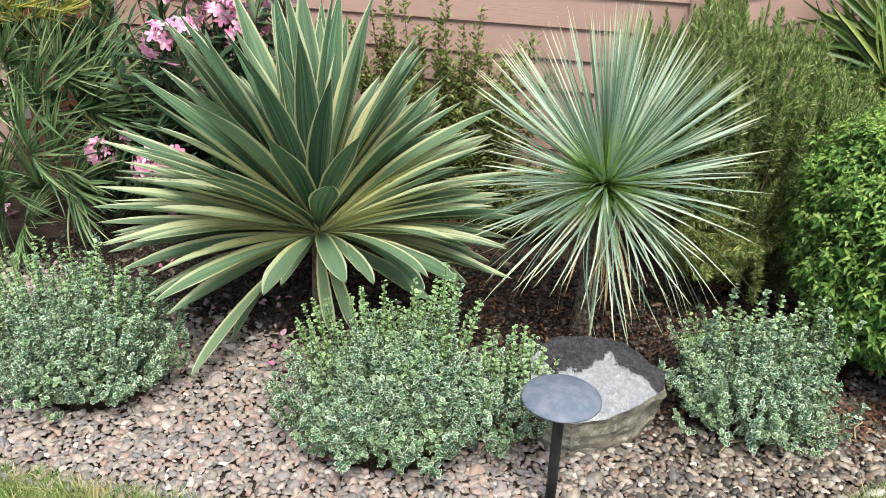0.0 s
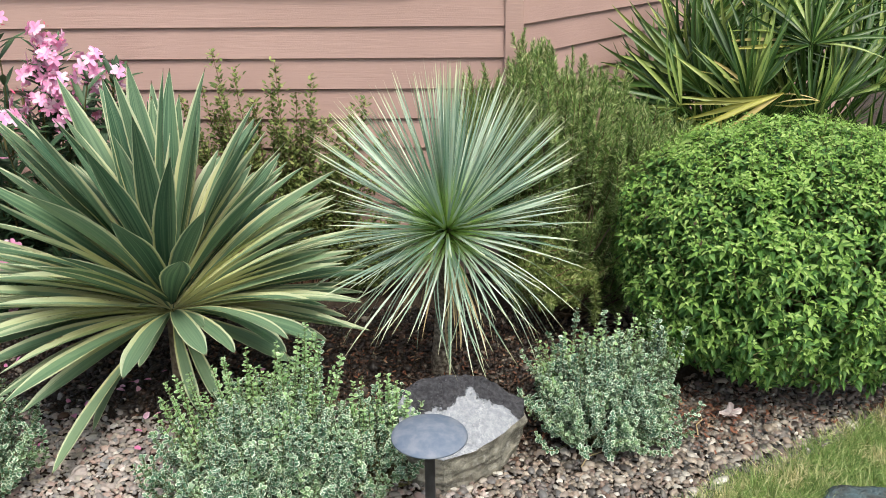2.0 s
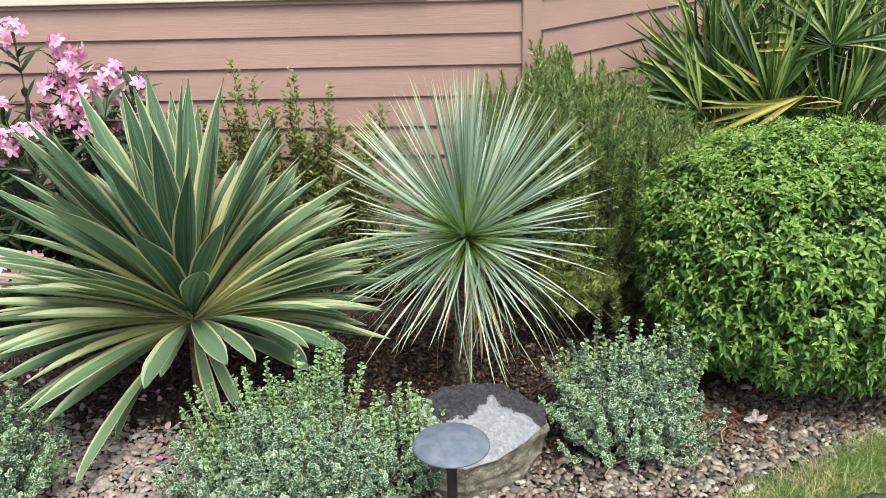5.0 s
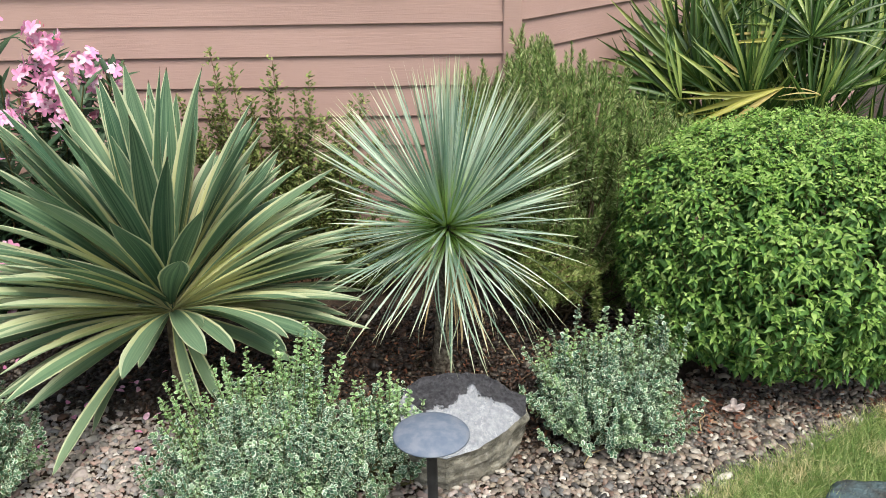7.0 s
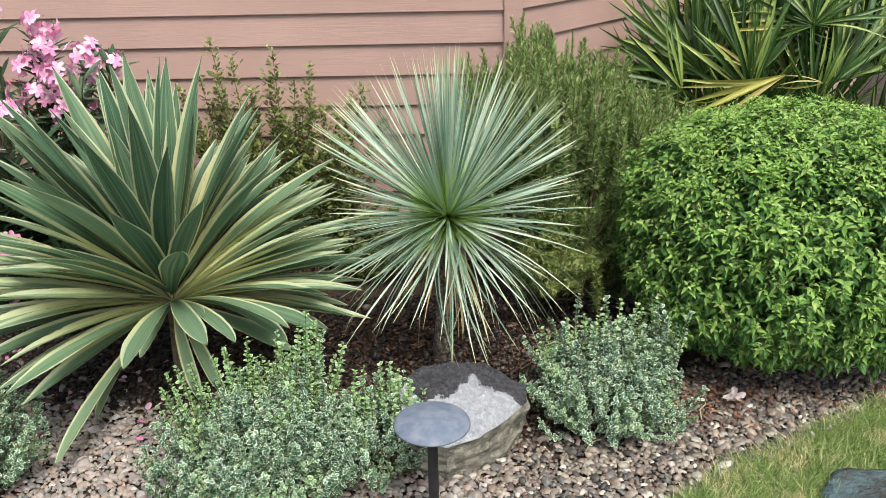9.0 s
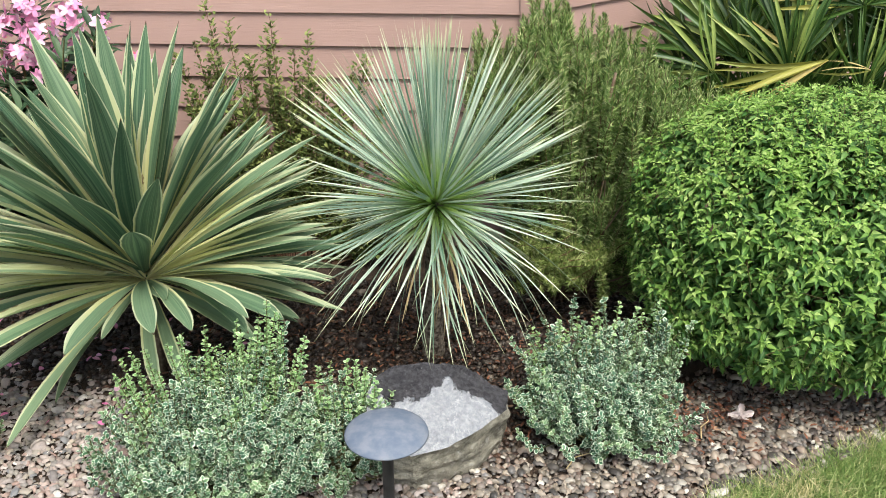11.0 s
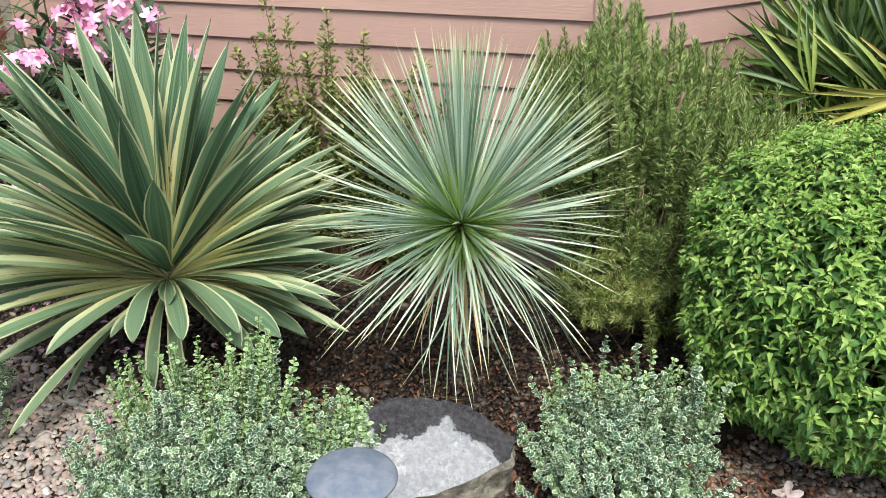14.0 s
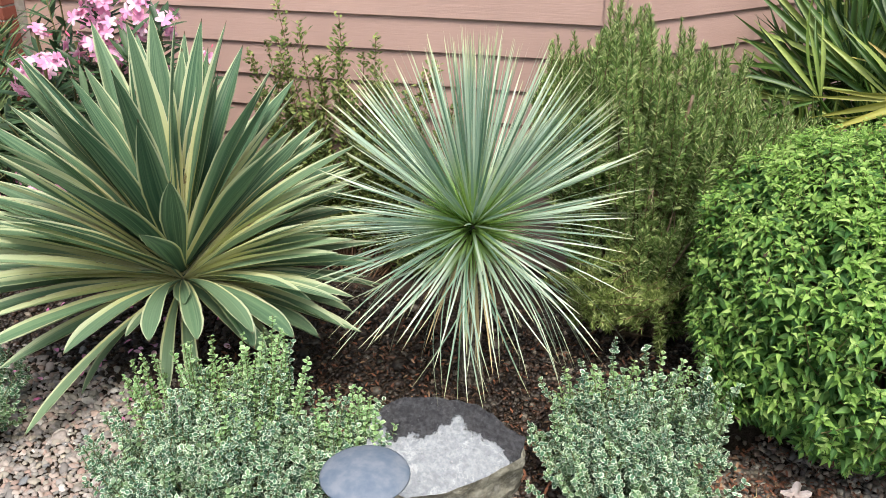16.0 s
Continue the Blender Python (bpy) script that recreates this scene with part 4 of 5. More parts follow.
# stray small clusters
STRAY = [(-1.26, 3.55, 1.08), (-1.50, 3.55, 1.03), (-2.96, 3.46, 0.05), (-2.02, 3.46, 0.12), (-2.00, 3.46, 1.14), (-1.80, 3.45, 1.12), (-2.20, 3.45, 0.50)]


def build_oleander():
    base = Vector((-1.95, 3.68, 0))
    plant = thing("oleander_bush", base, "oleander with narrow dark leaves and pink blossom clusters", "shrub")
    r = np.random.default_rng(61)
    t = np.linspace(0, 1, 10)
    ends = [np.array(Vector(f) - base) + np.array((0, 0, -0.05)) for f in FLOWERS + STRAY if f[0] > -2.5]
    for k in range(64):
        ends.append(np.array((r.uniform(-0.75, 0.62), r.uniform(-0.42, 0.18), r.uniform(0.15, 1.25))))
    lines = []
    for e in ends:
        b = np.array((r.normal(0, 0.12), r.normal(0, 0.08), 0))
        m = np.array((e[0] * 0.6, e[1] * 0.6, e[2] * 0.6))
        lines.append((1 - t)[:, None] ** 2 * b + (2 * t * (1 - t))[:, None] * m + (t ** 2)[:, None] * e)
    P = np.array(lines)
    stems_mesh("stem_tangle", P, 0.007, 0.003, STEM, plant)
    D = unit(np.gradient(P, axis=1))
    leaf = blade(6, 3, lambda v: 0.085 * math.sin(math.pi * min(1, 0.06 + 0.93 * v)) ** 0.8 + 0.006, 0.3, 0.12)
    turns, places, sizes = [], [], []
    for s in range(len(P)):
        k = 46
        q = r.uniform(0.25, 1, k)
        c = np.stack([np.interp(q, t, P[s, :, i]) for i in range(3)], -1)
        d = unit(np.stack([np.interp(q, t, D[s, :, i]) for i in range(3)], -1))
        o = unit(np.cross(d, r.normal(0, 1, (k, 3))))
        turns.append(frames(unit(o + d * r.uniform(0.3, 1.2, (k, 1))), unit(d + np.array((0, -0.2, 0.4))))), places.append(c), sizes.append(r.uniform(0.09, 0.16, k))
    cloud("foliage", leaf, np.concatenate(turns), np.concatenate(places), np.concatenate(sizes), OLEANDER, plant)
    meshes = [blossom_mesh(s) for s in range(4)]
    for i, f in enumerate(FLOWERS + STRAY):
        small = i >= len(FLOWERS)
        bm = bmesh.new()
        tube(bm, [(0, 0.0, -0.09), (0, 0, -0.03), (0, 0, 0.02)], [0.004, 0.005, 0.008], 6)
        head = part("flower_head", bm, STEM, plant, "pink five-petalled flower head")
        size = 0.6 if small else 1.15 + 0.2 * math.sin(5 * i)
        head.location = Vector(f) - base
        for k in range(4 if small else 15):
            d = unit(r.normal(0, 1, 3) * np.array((1, 1, 0.9)) + np.array((0, -0.5, 0.4)))
            ob = link("blossom", meshes[k % 4], PETAL, head)
            m = Vector(d).to_track_quat("Z", "Y").to_matrix().to_4x4() @ Matrix.Rotation(r.uniform(0, 6.28), 4, "Z") @ Matrix.Scale(r.uniform(0.027, 0.036), 4)
            m.translation = Vector(d * np.array((0.070, 0.070, 0.076)) * r.uniform(0.55, 1.15) * size)
            ob.matrix_basis = m
    turns, places = [], []
    bud = blade(4, 4, lambda v: 0.16 * math.sin(math.pi * min(1, 0.1 + 0.85 * v)))
    for f in FLOWERS + STRAY:
        for k in range(6):
            d = unit(r.normal(0, 1, 3) + np.array((0, -0.2, 0.7)))
            turns.append(frames(d[None], r.normal(0, 1, (1, 3)))[0]), places.append(np.array(Vector(f) - base) + d * 0.045)
    cloud("bud_scatter", bud, np.array(turns), np.array(places), r.uniform(0.015, 0.03, len(places)), BUD, plant)


build_oleander()


# ---- fan palms ----
def build_palm(base, crown, fans, label, mat, seed, blade_w, front=False, trunk=0.07):
    """fans: hub place, azimuth and rise of the fan's middle, radius, number of blades, half spread, old or not."""
    plant = thing("fan_palm", base, label, "palm")
    r = np.random.default_rng(seed)
    base = np.array(base)
    strip = blade(8, 3, lambda v: blade_w * (0.35 + 0.65 * min(1, v / 0.35)) * (1 if v < 0.6 else max(0.03, (1 - v) / 0.4) ** 0.8), 0.9, 0.30)
    petioles = []
    t = np.linspace(0, 1, 6)
    for hub, az, rise, radius, k, half, old in fans:
        hub = np.array(hub) - base
        a, e = radians(az), radians(rise)
        d = np.array((math.cos(a) * math.cos(e), math.sin(a) * math.cos(e), math.sin(e)))
        side = unit(np.cross(d, np.array((math.cos(a), math.sin(a), -0.4))))
        if front:
            side = unit(np.cross(d, np.array((-0.25, -0.9, 0.35)) + r.normal(0, 0.22, 3)))
        up = np.cross(side, d)
        petioles.append(np.array((0, 0, crown))[None] * (1 - t)[:, None] + hub[None] * t[:, None] + np.array((0, 0, 0.05))[None] * np.sin(math.pi * t)[:, None])
        th = radians(half) * np.linspace(-1, 1, k) + r.normal(0, 0.035, k)
        go = unit(np.cos(th)[:, None] * d + np.sin(th)[:, None] * side + 0.075 * r.normal(0, 1, (k, 3)))
        face = unit(up[None] + 0.55 * r.normal(0, 1, (k, 3)))
        ln = radius * (0.78 + 0.22 * np.cos(th)) * r.uniform(0.8, 1.1, k)
        cloud("fan_leaf", strip, frames(go, face), np.repeat(hub[None], k, 0), ln, PALM_OLD if old else mat, plant,
              "yellowing split fan leaf" if old else "", kind="")
    for line in petioles:
        tagged(stems_mesh("petiole", line[None], 0.011, 0.007, mat, plant, 6), kind="part")
    bm = bmesh.new()
    tube(bm, [(0, 0, 0), (0.01, 0, crown * 0.5), (0, 0, crown + 0.03)], [trunk, 0.86 * trunk, 0.7 * trunk], 12)
    part("trunk", bm, TRUNK, plant, smooth=True)


build_palm((1.42, 4.42, 0), 0.45, [
    ((1.36, 4.45, 0.93), 165, 58, 0.62, 31, 52, 0), ((1.38, 4.55, 0.92), 60, 76, 0.60, 23, 50, 0), ((1.17, 4.15, 0.92), 178, 35, 0.42, 16, 48, 0), ((1.55, 4.25, 0.96), 100, 82, 0.60, 22, 42, 0),
    ((1.50, 4.10, 0.90), -170, 60, 0.50, 15, 42, 0), ((1.30, 4.30, 0.60), -95, 42, 0.42, 23, 85, 0), ((1.50, 4.30, 0.60), -85, 42, 0.42, 23, 85, 0), ((1.18, 4.40, 0.55), -130, 45, 0.42, 23, 85, 0),
    ((1.60, 3.96, 1.03), -163, -14, 0.45, 7, 11, 1), ((1.60, 4.45, 1.00), 173, 20, 0.36, 2, 5, 1), ((1.52, 4.10, 1.00), 165, 36, 0.33, 2, 6, 1), ((1.32, 3.95, 0.93), -140, -30, 0.20, 4, 30, 1),
    ((1.20, 4.55, 0.80), 150, 50, 0.50, 19, 50, 0), ((1.62, 4.35, 0.72), -92, 62, 0.44, 28, 80, 0), ((1.50, 4.40, 0.70), -88, 58, 0.42, 28, 80, 0), ((1.70, 4.60, 0.85), 80, 70, 0.62, 23, 55, 0)],
    "green fan palm with long split blades by the wall", PALM, 71, 0.027, True)
build_palm((1.93, 4.40, 0), 0.55, [
    ((1.80, 4.20, 1.22), 90, 70, 0.50, 33, 100, 0), ((1.80, 4.05, 0.88), -90, 80, 0.33, 20, 42, 0), ((1.92, 4.15, 0.95), 20, 50, 0.60, 22, 38, 0), ((2.15, 4.20, 1.00), 0, 62, 0.60, 26, 65, 0),
    ((2.00, 4.60, 1.25), 100, 70, 0.60, 31, 80, 0), ((1.70, 4.60, 1.05), 120, 70, 0.60, 26, 65, 0), ((2.10, 4.00, 0.85), -20, 2, 0.45, 15, 38, 0), ((1.65, 4.20, 0.65), -90, 45, 0.40, 23, 85, 0),
    ((1.90, 4.10, 0.60), -85, 45, 0.40, 23, 85, 0), ((2.15, 4.10, 0.65), -80, 45, 0.40, 23, 85, 0), ((1.80, 4.00, 0.98), 178, 6, 0.22, 3, 25, 1), ((1.78, 4.25, 1.21), 175, 8, 0.36, 2, 4, 1),
    ((2.30, 4.45, 1.20), 60, 60, 0.55, 28, 70, 0)],
    "green fan palm with broad upright fans and brown trunk", PALM, 72, 0.026, True)
build_palm((1.85, 4.85, 0), 0.40, [((1.12 + 0.065 * i, 4.62 + 0.10 * (i % 3), 0.42 + 0.20 * (i % 5)), -90 + 25 * (i % 5 - 2), 50 + 9 * (i % 3), 0.50, 32, 86, 0) for i in range(20)],
           "dark green fan palm thicket behind the other palms", PALM, 75, 0.022, True)
build_palm((-2.82, 3.55, 0), 0.12, [
    ((-2.66, 3.40, 0.60), -60, 72, 0.56, 64, 88, 0), ((-2.92, 3.32, 0.62), -110, 66, 0.56, 64, 88, 0), ((-2.46, 3.48, 0.62), -20, 62, 0.50, 58, 88, 0), ((-2.78, 3.24, 0.50), -90, 45, 0.48, 58, 90, 0),
    ((-2.52, 3.30, 0.42), -50, 40, 0.44, 53, 90, 0), ((-3.0, 3.22, 0.46), -120, 35, 0.48, 53, 90, 0), ((-2.70, 3.14, 0.30), -80, 15, 0.42, 53, 90, 0), ((-2.42, 3.25, 0.30), -40, 15, 0.40, 47, 90, 0),
    ((-2.95, 3.05, 0.28), -100, 5, 0.42, 50, 90, 0), ((-2.62, 3.58, 0.75), 60, 75, 0.55, 58, 88, 0), ((-2.90, 3.55, 0.80), 120, 75, 0.55, 58, 88, 0), ((-2.60, 3.12, 0.16), -60, 0, 0.34, 42, 90, 0), ((-2.85, 3.05, 0.42), -95, 30, 0.40, 52, 92, 0), ((-2.62, 3.06, 0.40), -70, 28, 0.38, 52, 92, 0), ((-3.02, 3.02, 0.55), -110, 42, 0.44, 52, 92, 0), ((-2.72, 3.02, 0.20), -80, 8, 0.36, 46, 92, 0), ((-2.95, 2.98, 0.16), -100, 6, 0.34, 46, 92, 0), ((-2.48, 3.10, 0.52), -55, 45, 0.38, 50, 92, 0), ((-2.74, 3.36, 0.84), -80, 68, 0.36, 52, 88, 0), ((-2.50, 3.40, 0.80), -30, 60, 0.34, 48, 88, 0), ((-2.90, 3.30, 0.90), -100, 50, 0.34, 48, 88, 0)],
    "grey-green fan palm with fine stiff blades", PALM_BLUE, 73, 0.016, True, 0.045)
build_palm((-3.1, 3.80, 0), 0.30, [
    ((-2.80, 3.46, 1.06), -50, 8, 0.42, 36, 80, 1), ((-2.68, 3.50, 1.03), -15, 2, 0.38, 36, 80, 1), ((-3.05, 3.6, 1.0), -100, 40, 0.45, 36, 80, 0), ((-3.0, 3.8, 1.05), 20, 60, 0.45, 36, 80, 1)],
    "yellow-green fan palm behind the smaller palm", PALM, 74, 0.018, False, 0.045)

# ---- boulder ----
ROCK_AT = (0.05, 2.45, 0.0)


def build_rock():
    bm = bmesh.new()
    top = [(-0.222, -0.02, 0.275), (-0.195, 0.035, 0.308), (-0.136, 0.066, 0.330), (-0.02, 0.09, 0.328), (0.078, 0.114, 0.305), (0.125, 0.127, 0.272), (0.160, 0.122, 0.243), (0.178, 0.117, 0.233),
           (0.232, 0.127, 0.205), (0.235, 0.06, 0.180), (0.15, -0.04, 0.172), (0.05, -0.13, 0.162), (-0.06, -0.18, 0.155), (-0.165, -0.17, 0.185), (-0.212, -0.10, 0.238)]
    foot = [(-0.20, -0.02), (-0.17, 0.05), (-0.12, 0.10), (-0.04, 0.15), (0.06, 0.18), (0.13, 0.18), (0.17, 0.17), (0.19, 0.17), (0.215, 0.15), (0.20, 0.07), (0.12, -0.03), (0.03, -0.10),
            (-0.06, -0.135), (-0.14, -0.12), (-0.19, -0.08)]
    a = [bm.verts.new(v) for v in top]
    b = [bm.verts.new((x * 1.0, y, -0.03)) for x, y in foot]
    n = len(a)
    mids = [bm.verts.new((0.55 * x, 0.55 * y, 0.249 + 0.55 * (z - 0.249) + 0.006)) for x, y, z in top]
    c = bm.verts.new((0.0, 0.0, 0.256))
    for i in range(n):
        j = (i + 1) % n
        bm.faces.new((a[i], a[j], mids[j], mids[i]))
        bm.faces.new((mids[i], mids[j], c))
        bm.faces.new((b[i], b[j], a[j], a[i])).material_index = 1
    bm.faces.new(b[::-1]).material_index = 1
    bmesh.ops.recalc_face_normals(bm, faces=bm.faces)
    bmesh.ops.triangulate(bm, faces=bm.faces)
    bmesh.ops.subdivide_edges(bm, edges=bm.edges, cuts=7, use_grid_fill=True)
    bmesh.ops.triangulate(bm, faces=bm.faces)
    bm.normal_update()
    for v in bm.verts:
        k = noise.fractal(v.co * 14, 1.0, 2.0, 4)
        f = noise.fractal(v.co * 45, 1.0, 2.0, 3)
        q = noise.fractal(v.co * Vector((9, 9, 30)) + Vector((4, 4, 4)), 1.0, 2.0, 3)
        v.co += v.normal * (0.006 * k + 0.0022 * f + 0.014 * q * (1 - abs(v.normal.z)))
    rock = part("boulder", bm, ROCK)
    rock.data.materials.append(FLANK)
    rock.location = ROCK_AT
    tagged(rock, "grey angular boulder, dark-skinned on top with a pale chipped face", "rock")


build_rock()

# ---- path light ----
lamp = thing("path_light", (-0.05, 2.07, 0), "dark grey metal mushroom path light on a black stake", "garden light")
bm = bmesh.new()
prof = [(0.0, 0.424), (0.03, 0.4225), (0.07, 0.415), (0.105, 0.404), (0.116, 0.398), (0.1175, 0.394), (0.112, 0.393), (0.07, 0.405), (0.0, 0.411)]
rings = []
for rad, z in prof[1:-1]:
    rings.append([bm.verts.new((rad * math.cos(2 * math.pi * k / 64), rad * math.sin(2 * math.pi * k / 64), z)) for k in range(64)])
tip_v, low_v = bm.verts.new((0, 0, prof[0][1])), bm.verts.new((0, 0, prof[-1][1]))
for k in range(64):
    j = (k + 1) % 64
    bm.faces.new((tip_v, rings[0][k], rings[0][j]))
    for a, b in zip(rings, rings[1:]):
        bm.faces.new((a[k], b[k], b[j], a[j]))
    bm.faces.new((low_v, rings[-1][j], rings[-1][k]))
part("shade", bm, LAMP, lamp, "weathered blue-grey metal cap", True)
bm = bmesh.new()
tube(bm, [(0, 0, -0.02), (0, 0, 0.2), (0, 0, 0.36), (0, 0, 0.372), (0, 0, 0.40)], [0.0165, 0.0165, 0.0165, 0.022, 0.022], 20)
part("stake", bm, BLACK, lamp, smooth=True)

# ---- dark stone in the lawn ----
bm = bmesh.new()
bmesh.ops.create_icosphere(bm, subdivisions=4, radius=1.0)
for v in bm.verts:
    k = noise.fractal(v.co * 1.6 + Vector((3, 1, 2)), 1.0, 2.0, 4)
    v.co = Vector((v.co.x * 0.30, v.co.y * 0.17, min(v.co.z, 0.50 + 0.12 * v.co.x) * 0.15)) * (1 + 0.26 * k)
stone = part("lawn_stone", bm, SLATE, smooth=True)
stone.matrix_world = pose(1.52, 2.10, -0.02, 0, 0, -16)
tagged(stone, "dark blue-green smooth stone half sunk in lawn", "rock")

# ---- lawn ----
def build_grass(name, n, x0, x1, y0, seed):
    r = np.random.default_rng(seed)
    x = r.uniform(x0, x1, n)
    top = bed_edge(x)
    y = y0 + (top + 0.03 - y0) * r.uniform(0, 1, n) ** 0.85
    ok = ((x - 1.52) / 0.26) ** 2 + ((y - 2.11) / 0.145) ** 2 > 1
    x, y = x[ok], y[ok]
    n = len(x)
    lean = np.stack((r.normal(-0.1, 0.7, n), r.normal(0, 0.7, n), r.uniform(0.45, 1.1, n)), -1)
    tuft = np.array([noise.noise(Vector((a * 5, b * 5, seed))) for a, b in zip(x, y)])
    lean[:, 0] += 0.7 * tuft
    shape = blade(4, 2, lambda v: 0.026 * (1 - v) ** 0.7 + 0.002, 0, 0.5)
    tagged(cloud(name, shape, frames(unit(lean), r.normal(0, 1, (n, 3))), np.stack((x, y, np.full(n, -0.012)), -1), r.uniform(0.030, 0.074, n), GRASS),
           "unmown lawn grass with dry straw patches", "grass", kind="stuff")


build_grass("grass", 85000, 0.35, 2.7, 1.35, 81)
build_grass("grass", 26000, -2.7, -0.8, 1.30, 82)

# ---- fallen leaves ----
r = np.random.default_rng(91)
n = 2700
x = np.concatenate((r.normal(1.0, 0.12, n // 9), r.uniform(0.92, 1.9, n // 6), r.uniform(-1.1, 0.9, n - n // 9 - n // 6)))
y = np.concatenate((r.normal(2.72, 0.10, n // 9), r.uniform(2.70, 3.0, n // 6), r.uniform(2.58, 3.5, n - n // 9 - n // 6)))
y = np.maximum(y, bed_edge(x) + 0.04)
chip = blade(4, 2, lambda v: 0.2 * math.sin(math.pi * (0.1 + 0.8 * v)), 0, 0.3)
tagged(cloud("leaf_litter", chip, frames(r.normal(0, 1, (n, 3)) * np.array((1, 1, 0.2)), np.array((0, 0, 1.0)) + r.normal(0, 0.35, (n, 3))), np.stack((x, y, np.full(n, 0.024)), -1),
             r.uniform(0.008, 0.027, n), CHIP), "rust-brown fallen leaf bits on the gravel", "leaf litter", kind="stuff")


def lobed_leaf(name, place, size, mat, label, turn):
    """A curled, lobed fallen leaf."""
    bm = bmesh.new()
    c = bm.verts.new((0, 0, 0.008))
    n, rings = 36, []
    for level in (0.4, 0.72, 1.0):
        ring = []
        for k in range(n):
            a = 2 * math.pi * k / n
            lobe = 0.34 + 0.66 * abs(math.cos(2.5 * a + 0.4)) ** 1.2 * (0.75 + 0.25 * math.sin(a + turn)) + 0.07 * math.sin(11 * a + turn)
            q = size * (level * lobe if level > 0.5 else level * 0.8)
            lift = size * (0.42 * level ** 2 * math.sin(a + 0.5) ** 2 + 0.14 * noise.noise(Vector((3 * math.cos(a) * level, 3 * math.sin(a) * level, turn))))
            ring.append(bm.verts.new((q * math.cos(a), 0.7 * q * math.sin(a), 0.008 + lift)))
        rings.append(ring)
    for k in range(n):
        j = (k + 1) % n
        bm.faces.new((c, rings[0][k], rings[0][j]))
        for inner, outer in zip(rings, rings[1:]):
            bm.faces.new((inner[k], outer[k], outer[j], inner[j]))
    bmesh.ops.solidify(bm, geom=bm.faces[:], thickness=0.0012)
    ob = part(name, bm, mat)
    ob.matrix_world = pose(*place, 12, -8, turn)
    tagged(ob, label, "fallen leaf")


lobed_leaf("fallen_leaf", (1.10, 2.73, 0.03), 0.058, DRY, "pale pinkish curled dry leaf on pebbles", 20)
lobed_leaf("fallen_leaf", (-1.52, 2.17, 0.03), 0.028, CHIP, "rust-brown fallen leaf on pebbles", 70)
lobed_leaf("fallen_leaf", (0.79, 2.55, 0.22), 0.022, CHIP, "rust-brown leaf caught in the shrub", 140)
lobed_leaf("fallen_leaf", (-0.78, 2.05, 0.03), 0.03, CHIP, "tan fallen leaf on pebbles", 10)

# ---- fallen petals and dry sticks ----
r = np.random.default_rng(95)
n = 46
x, y = r.normal(-1.45, 0.28, n), r.normal(2.85, 0.22, n)
petal = blade(4, 3, lambda v: 0.34 * math.sin(math.pi * (0.1 + 0.8 * v)), 0.3, 0.2)
tagged(cloud("fallen_petals", petal, frames(r.normal(0, 1, (n, 3)) * np.array((1, 1, 0.2)), np.array((0, 0, 1.0)) + r.normal(0, 0.3, (n, 3))), np.stack((x, y, np.full(n, 0.024)), -1),
             r.uniform(0.022, 0.034, n), PETAL), "pink fallen petals on the gravel", "petals", kind="stuff")
for x, y, ln, turn in ((-0.42, 2.80, 0.34, -24), (0.30, 3.00, 0.24, 35), (0.48, 2.42, 0.17, 48), (-0.15, 2.95, 0.2, 10), (0.95, 2.62, 0.15, 70)):
    bm = bmesh.new()
    tube(bm, [(0, 0, 0.018), (ln * 0.35, 0.012, 0.026), (ln * 0.7, -0.006, 0.022), (ln, 0.01, 0.024)], [0.0026, 0.0022, 0.0018, 0.001], 5)
    stick = part("stick", bm, STRAW if ln < 0.2 else TWIG, smooth=True)
    stick.matrix_world = pose(x, y, 0, 0, 0, turn)
    tagged(stick, "thin dry stick lying on the gravel", "stick", "dry sticks")

# ---- gravel ----
def pebble_shape(seed, fine):
    bm = bmesh.new()
    bmesh.ops.create_icosphere(bm, subdivisions=fine, radius=1.0)
    if fine > 1:
        # the buried underside is left open
        bmesh.ops.delete(bm, geom=[v for v in bm.verts if v.co.z < -0.45], context="VERTS")
        bm.verts.index_update()
    V = []
    for v in bm.verts:
        k = noise.fractal(v.co * 0.9 + Vector((seed * 7.3, seed, 0)), 1.0, 2.0, 2)
        V.append(v.co * (1 + 0.48 * k))
    F = [tuple(v.index for v in f.verts) for f in bm.faces]
    bm.free()
    V = np.array(V)
    return V, F, np.zeros((len(V), 2))


def scatter(x0, x1, y0, y1, gap, seed):
    """Places on a shaken hexagonal grid."""
    r = np.random.default_rng(seed)
    xs, ys = np.meshgrid(np.arange(x0, x1, gap), np.arange(y0, y1, gap * 0.87))
    xs = xs + (np.arange(xs.shape[0]) % 2)[:, None] * gap * 0.5
    p = np.stack((xs.ravel(), ys.ravel()), -1)
    return p + r.uniform(-0.42, 0.42, p.shape) * gap


def wet_and_shade(x, y):
    """Where the dark gravel lies: wet round the plants' feet, back from the front strip; under the rosette it paints
    shade.
    """
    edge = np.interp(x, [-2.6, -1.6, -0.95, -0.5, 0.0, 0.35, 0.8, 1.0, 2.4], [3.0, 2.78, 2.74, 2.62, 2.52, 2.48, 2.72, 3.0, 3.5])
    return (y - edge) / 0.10


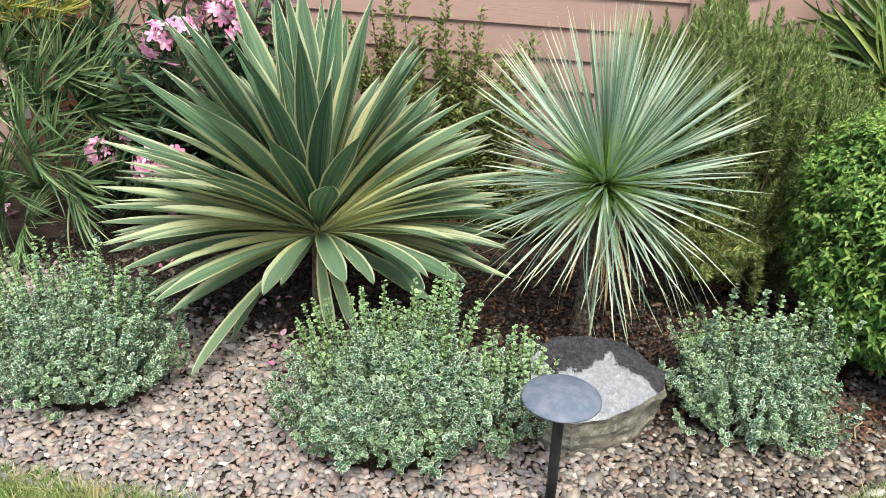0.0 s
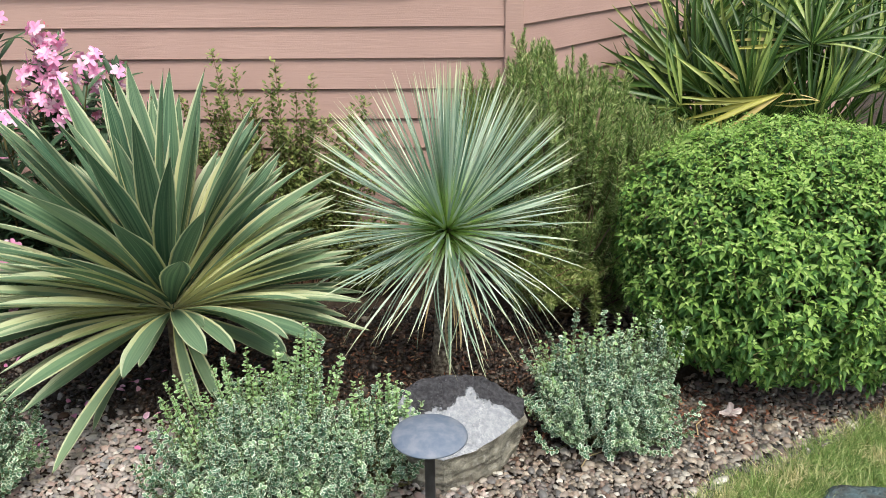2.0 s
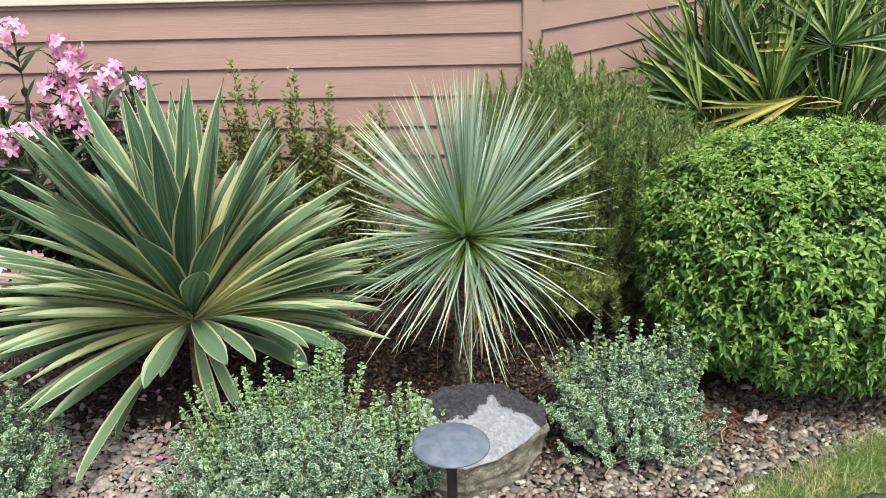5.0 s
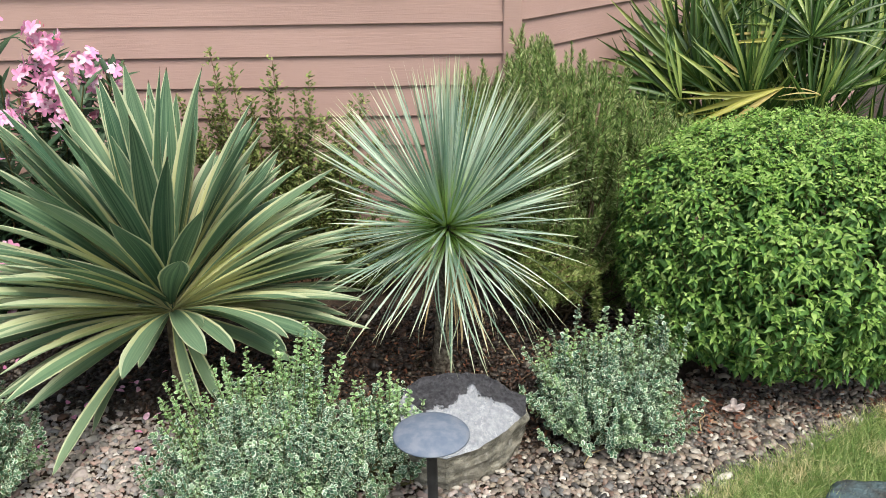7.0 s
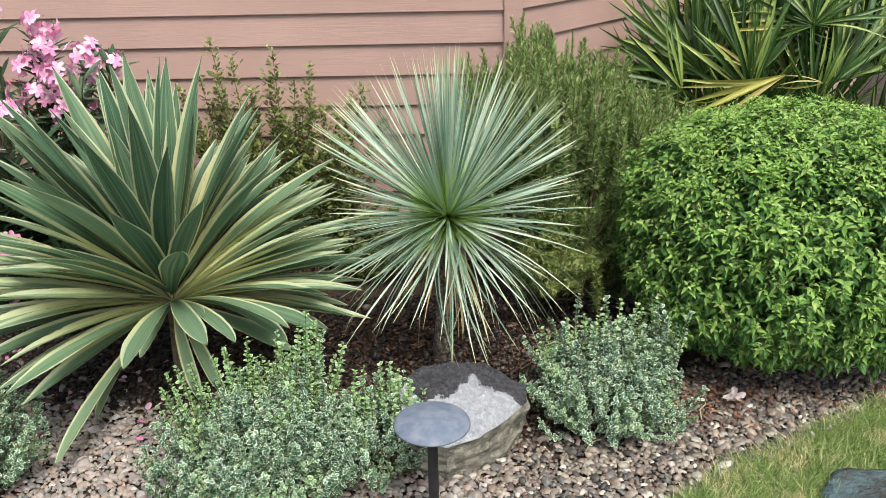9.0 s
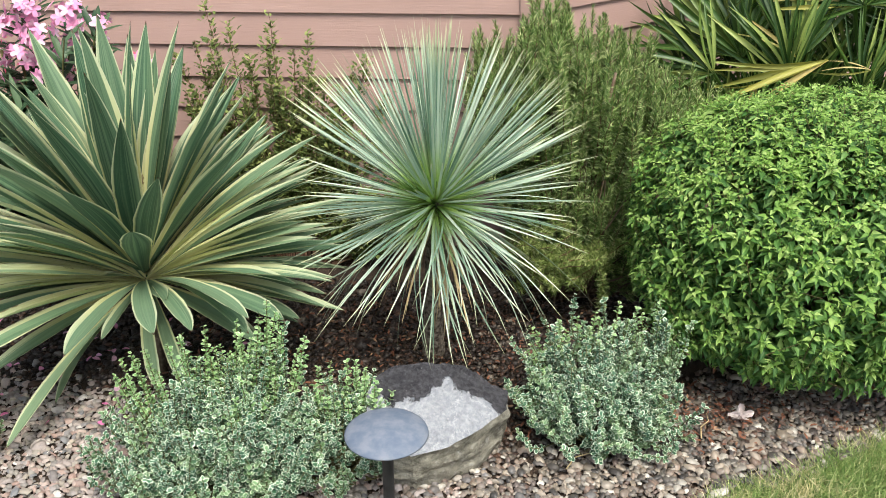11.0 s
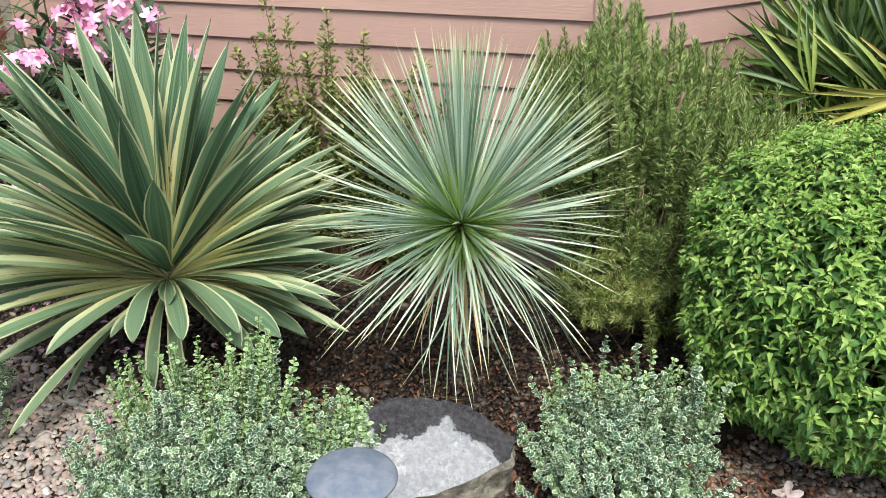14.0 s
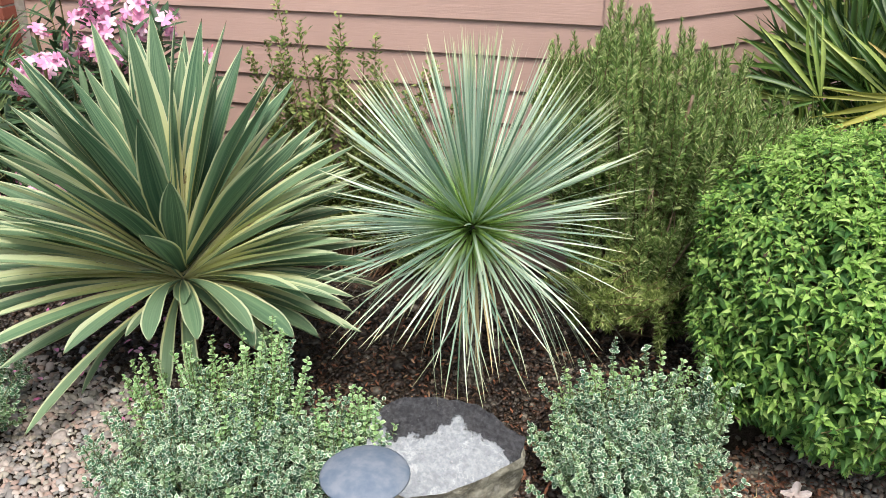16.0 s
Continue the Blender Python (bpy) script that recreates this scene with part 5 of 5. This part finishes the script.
def gravel(name, p, mat, size, flat, seed, near, label, pieces_name, fine=2, vary=0.27):
    r = np.random.default_rng(seed)
    n = len(p)
    s = size * r.lognormal(0, vary, n)
    dims = np.stack((s * r.uniform(1.0, 1.5, n), s * r.uniform(0.72, 1.05, n), s * r.uniform(0.50, 0.80, n)), -1)
    ax = unit(np.stack((r.normal(0, 1, n), r.normal(0, 1, n), r.normal(0, 0.28, n)), -1))
    M = frames(ax, np.array((0, 0, 1.0)) + r.normal(0, 0.22, (n, 3)))
    z = dims[:, 2] * 0.5 - 0.012 + r.uniform(0, flat, n)
    P = np.stack((p[:, 0], p[:, 1], z), -1)
    shapes = [pebble_shape(k, fine) for k in range(6)]
    thing_ = tagged(new(name), label, "gravel", kind="structure")
    pick = r.integers(0, 6, n)
    close = np.zeros(n, bool)
    if near:
        x0, x1, y0, y1 = near
        idx = np.nonzero((P[:, 0] > x0) & (P[:, 0] < x1) & (P[:, 1] > y0) & (P[:, 1] < y1))[0][:290]
        close[idx] = True
        meshes = []
        for V, F, U in shapes:
            meshes.append(raw_mesh("pebble", V, np.array(F).ravel(), np.full(len(F), 3)))
        for i in idx:
            ob = link("pebble", meshes[pick[i]], mat, thing_)
            m = Matrix(M[i].tolist()).to_4x4() @ Matrix.Diagonal((*dims[i], 1))
            m.translation = Vector(P[i])
            ob.matrix_basis = m
    for k in range(6):
        q = (pick == k) & ~close
        if q.any():
            cloud(pieces_name, shapes[k], M[q], P[q], dims[q], mat, thing_)


p = scatter(-2.9, 2.6, 1.70, 4.05, 0.0180, 101)
r = np.random.default_rng(102)
wet_shaded = wet_and_shade(p[:, 0], p[:, 1]) + r.normal(0, 0.8, len(p)) > 0
inside = p[:, 1] > bed_edge(p[:, 0]) - 0.01
# none under the shrubs' middles or the boulder
for cx, cy, ax, ay in ((-1.79, 2.30, 0.27, 0.20), (-0.62, 2.27, 0.24, 0.20), (0.60, 2.73, 0.2, 0.18), (0.05, 2.47, 0.16, 0.09)):
    inside &= ((p[:, 0] - cx) / ax) ** 2 + ((p[:, 1] - cy) / ay) ** 2 > 1
damp = p[:, 0] + 0.35 * (p[:, 1] - 2.2) + r.normal(0, 0.16, len(p)) > 0.06
gravel("gravel_pebbles", p[~wet_shaded & inside & ~damp], PEBBLE, 0.0104, 0.013, 103, (-1.35, -0.95, 2.0, 2.45), "rounded dry tan and grey river pebbles", "pebbles")
gravel("gravel_damp", p[~wet_shaded & inside & damp], DAMP, 0.0106, 0.013, 104, (0.20, 0.66, 2.15, 2.55), "rounded damp brown and tan river pebbles", "pebbles")
# dark stones of the wet bed; on the left they paint the rosette's shade
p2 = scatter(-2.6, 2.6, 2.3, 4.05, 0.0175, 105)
wet_shaded2 = wet_and_shade(p2[:, 0], p2[:, 1]) + r.normal(0, 0.6, len(p2)) > 0
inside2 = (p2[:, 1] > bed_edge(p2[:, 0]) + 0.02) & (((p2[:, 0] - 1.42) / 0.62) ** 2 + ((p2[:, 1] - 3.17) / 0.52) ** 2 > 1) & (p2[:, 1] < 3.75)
gravel("gravel_dark", p2[wet_shaded2 & inside2], WET_SHADED, 0.0088, 0.010, 106, (-0.45, 0.25, 2.62, 2.85), "dark damp brown gravel and bark under the plants, rosette shade painted in", "pebbles", 1, 0.36)
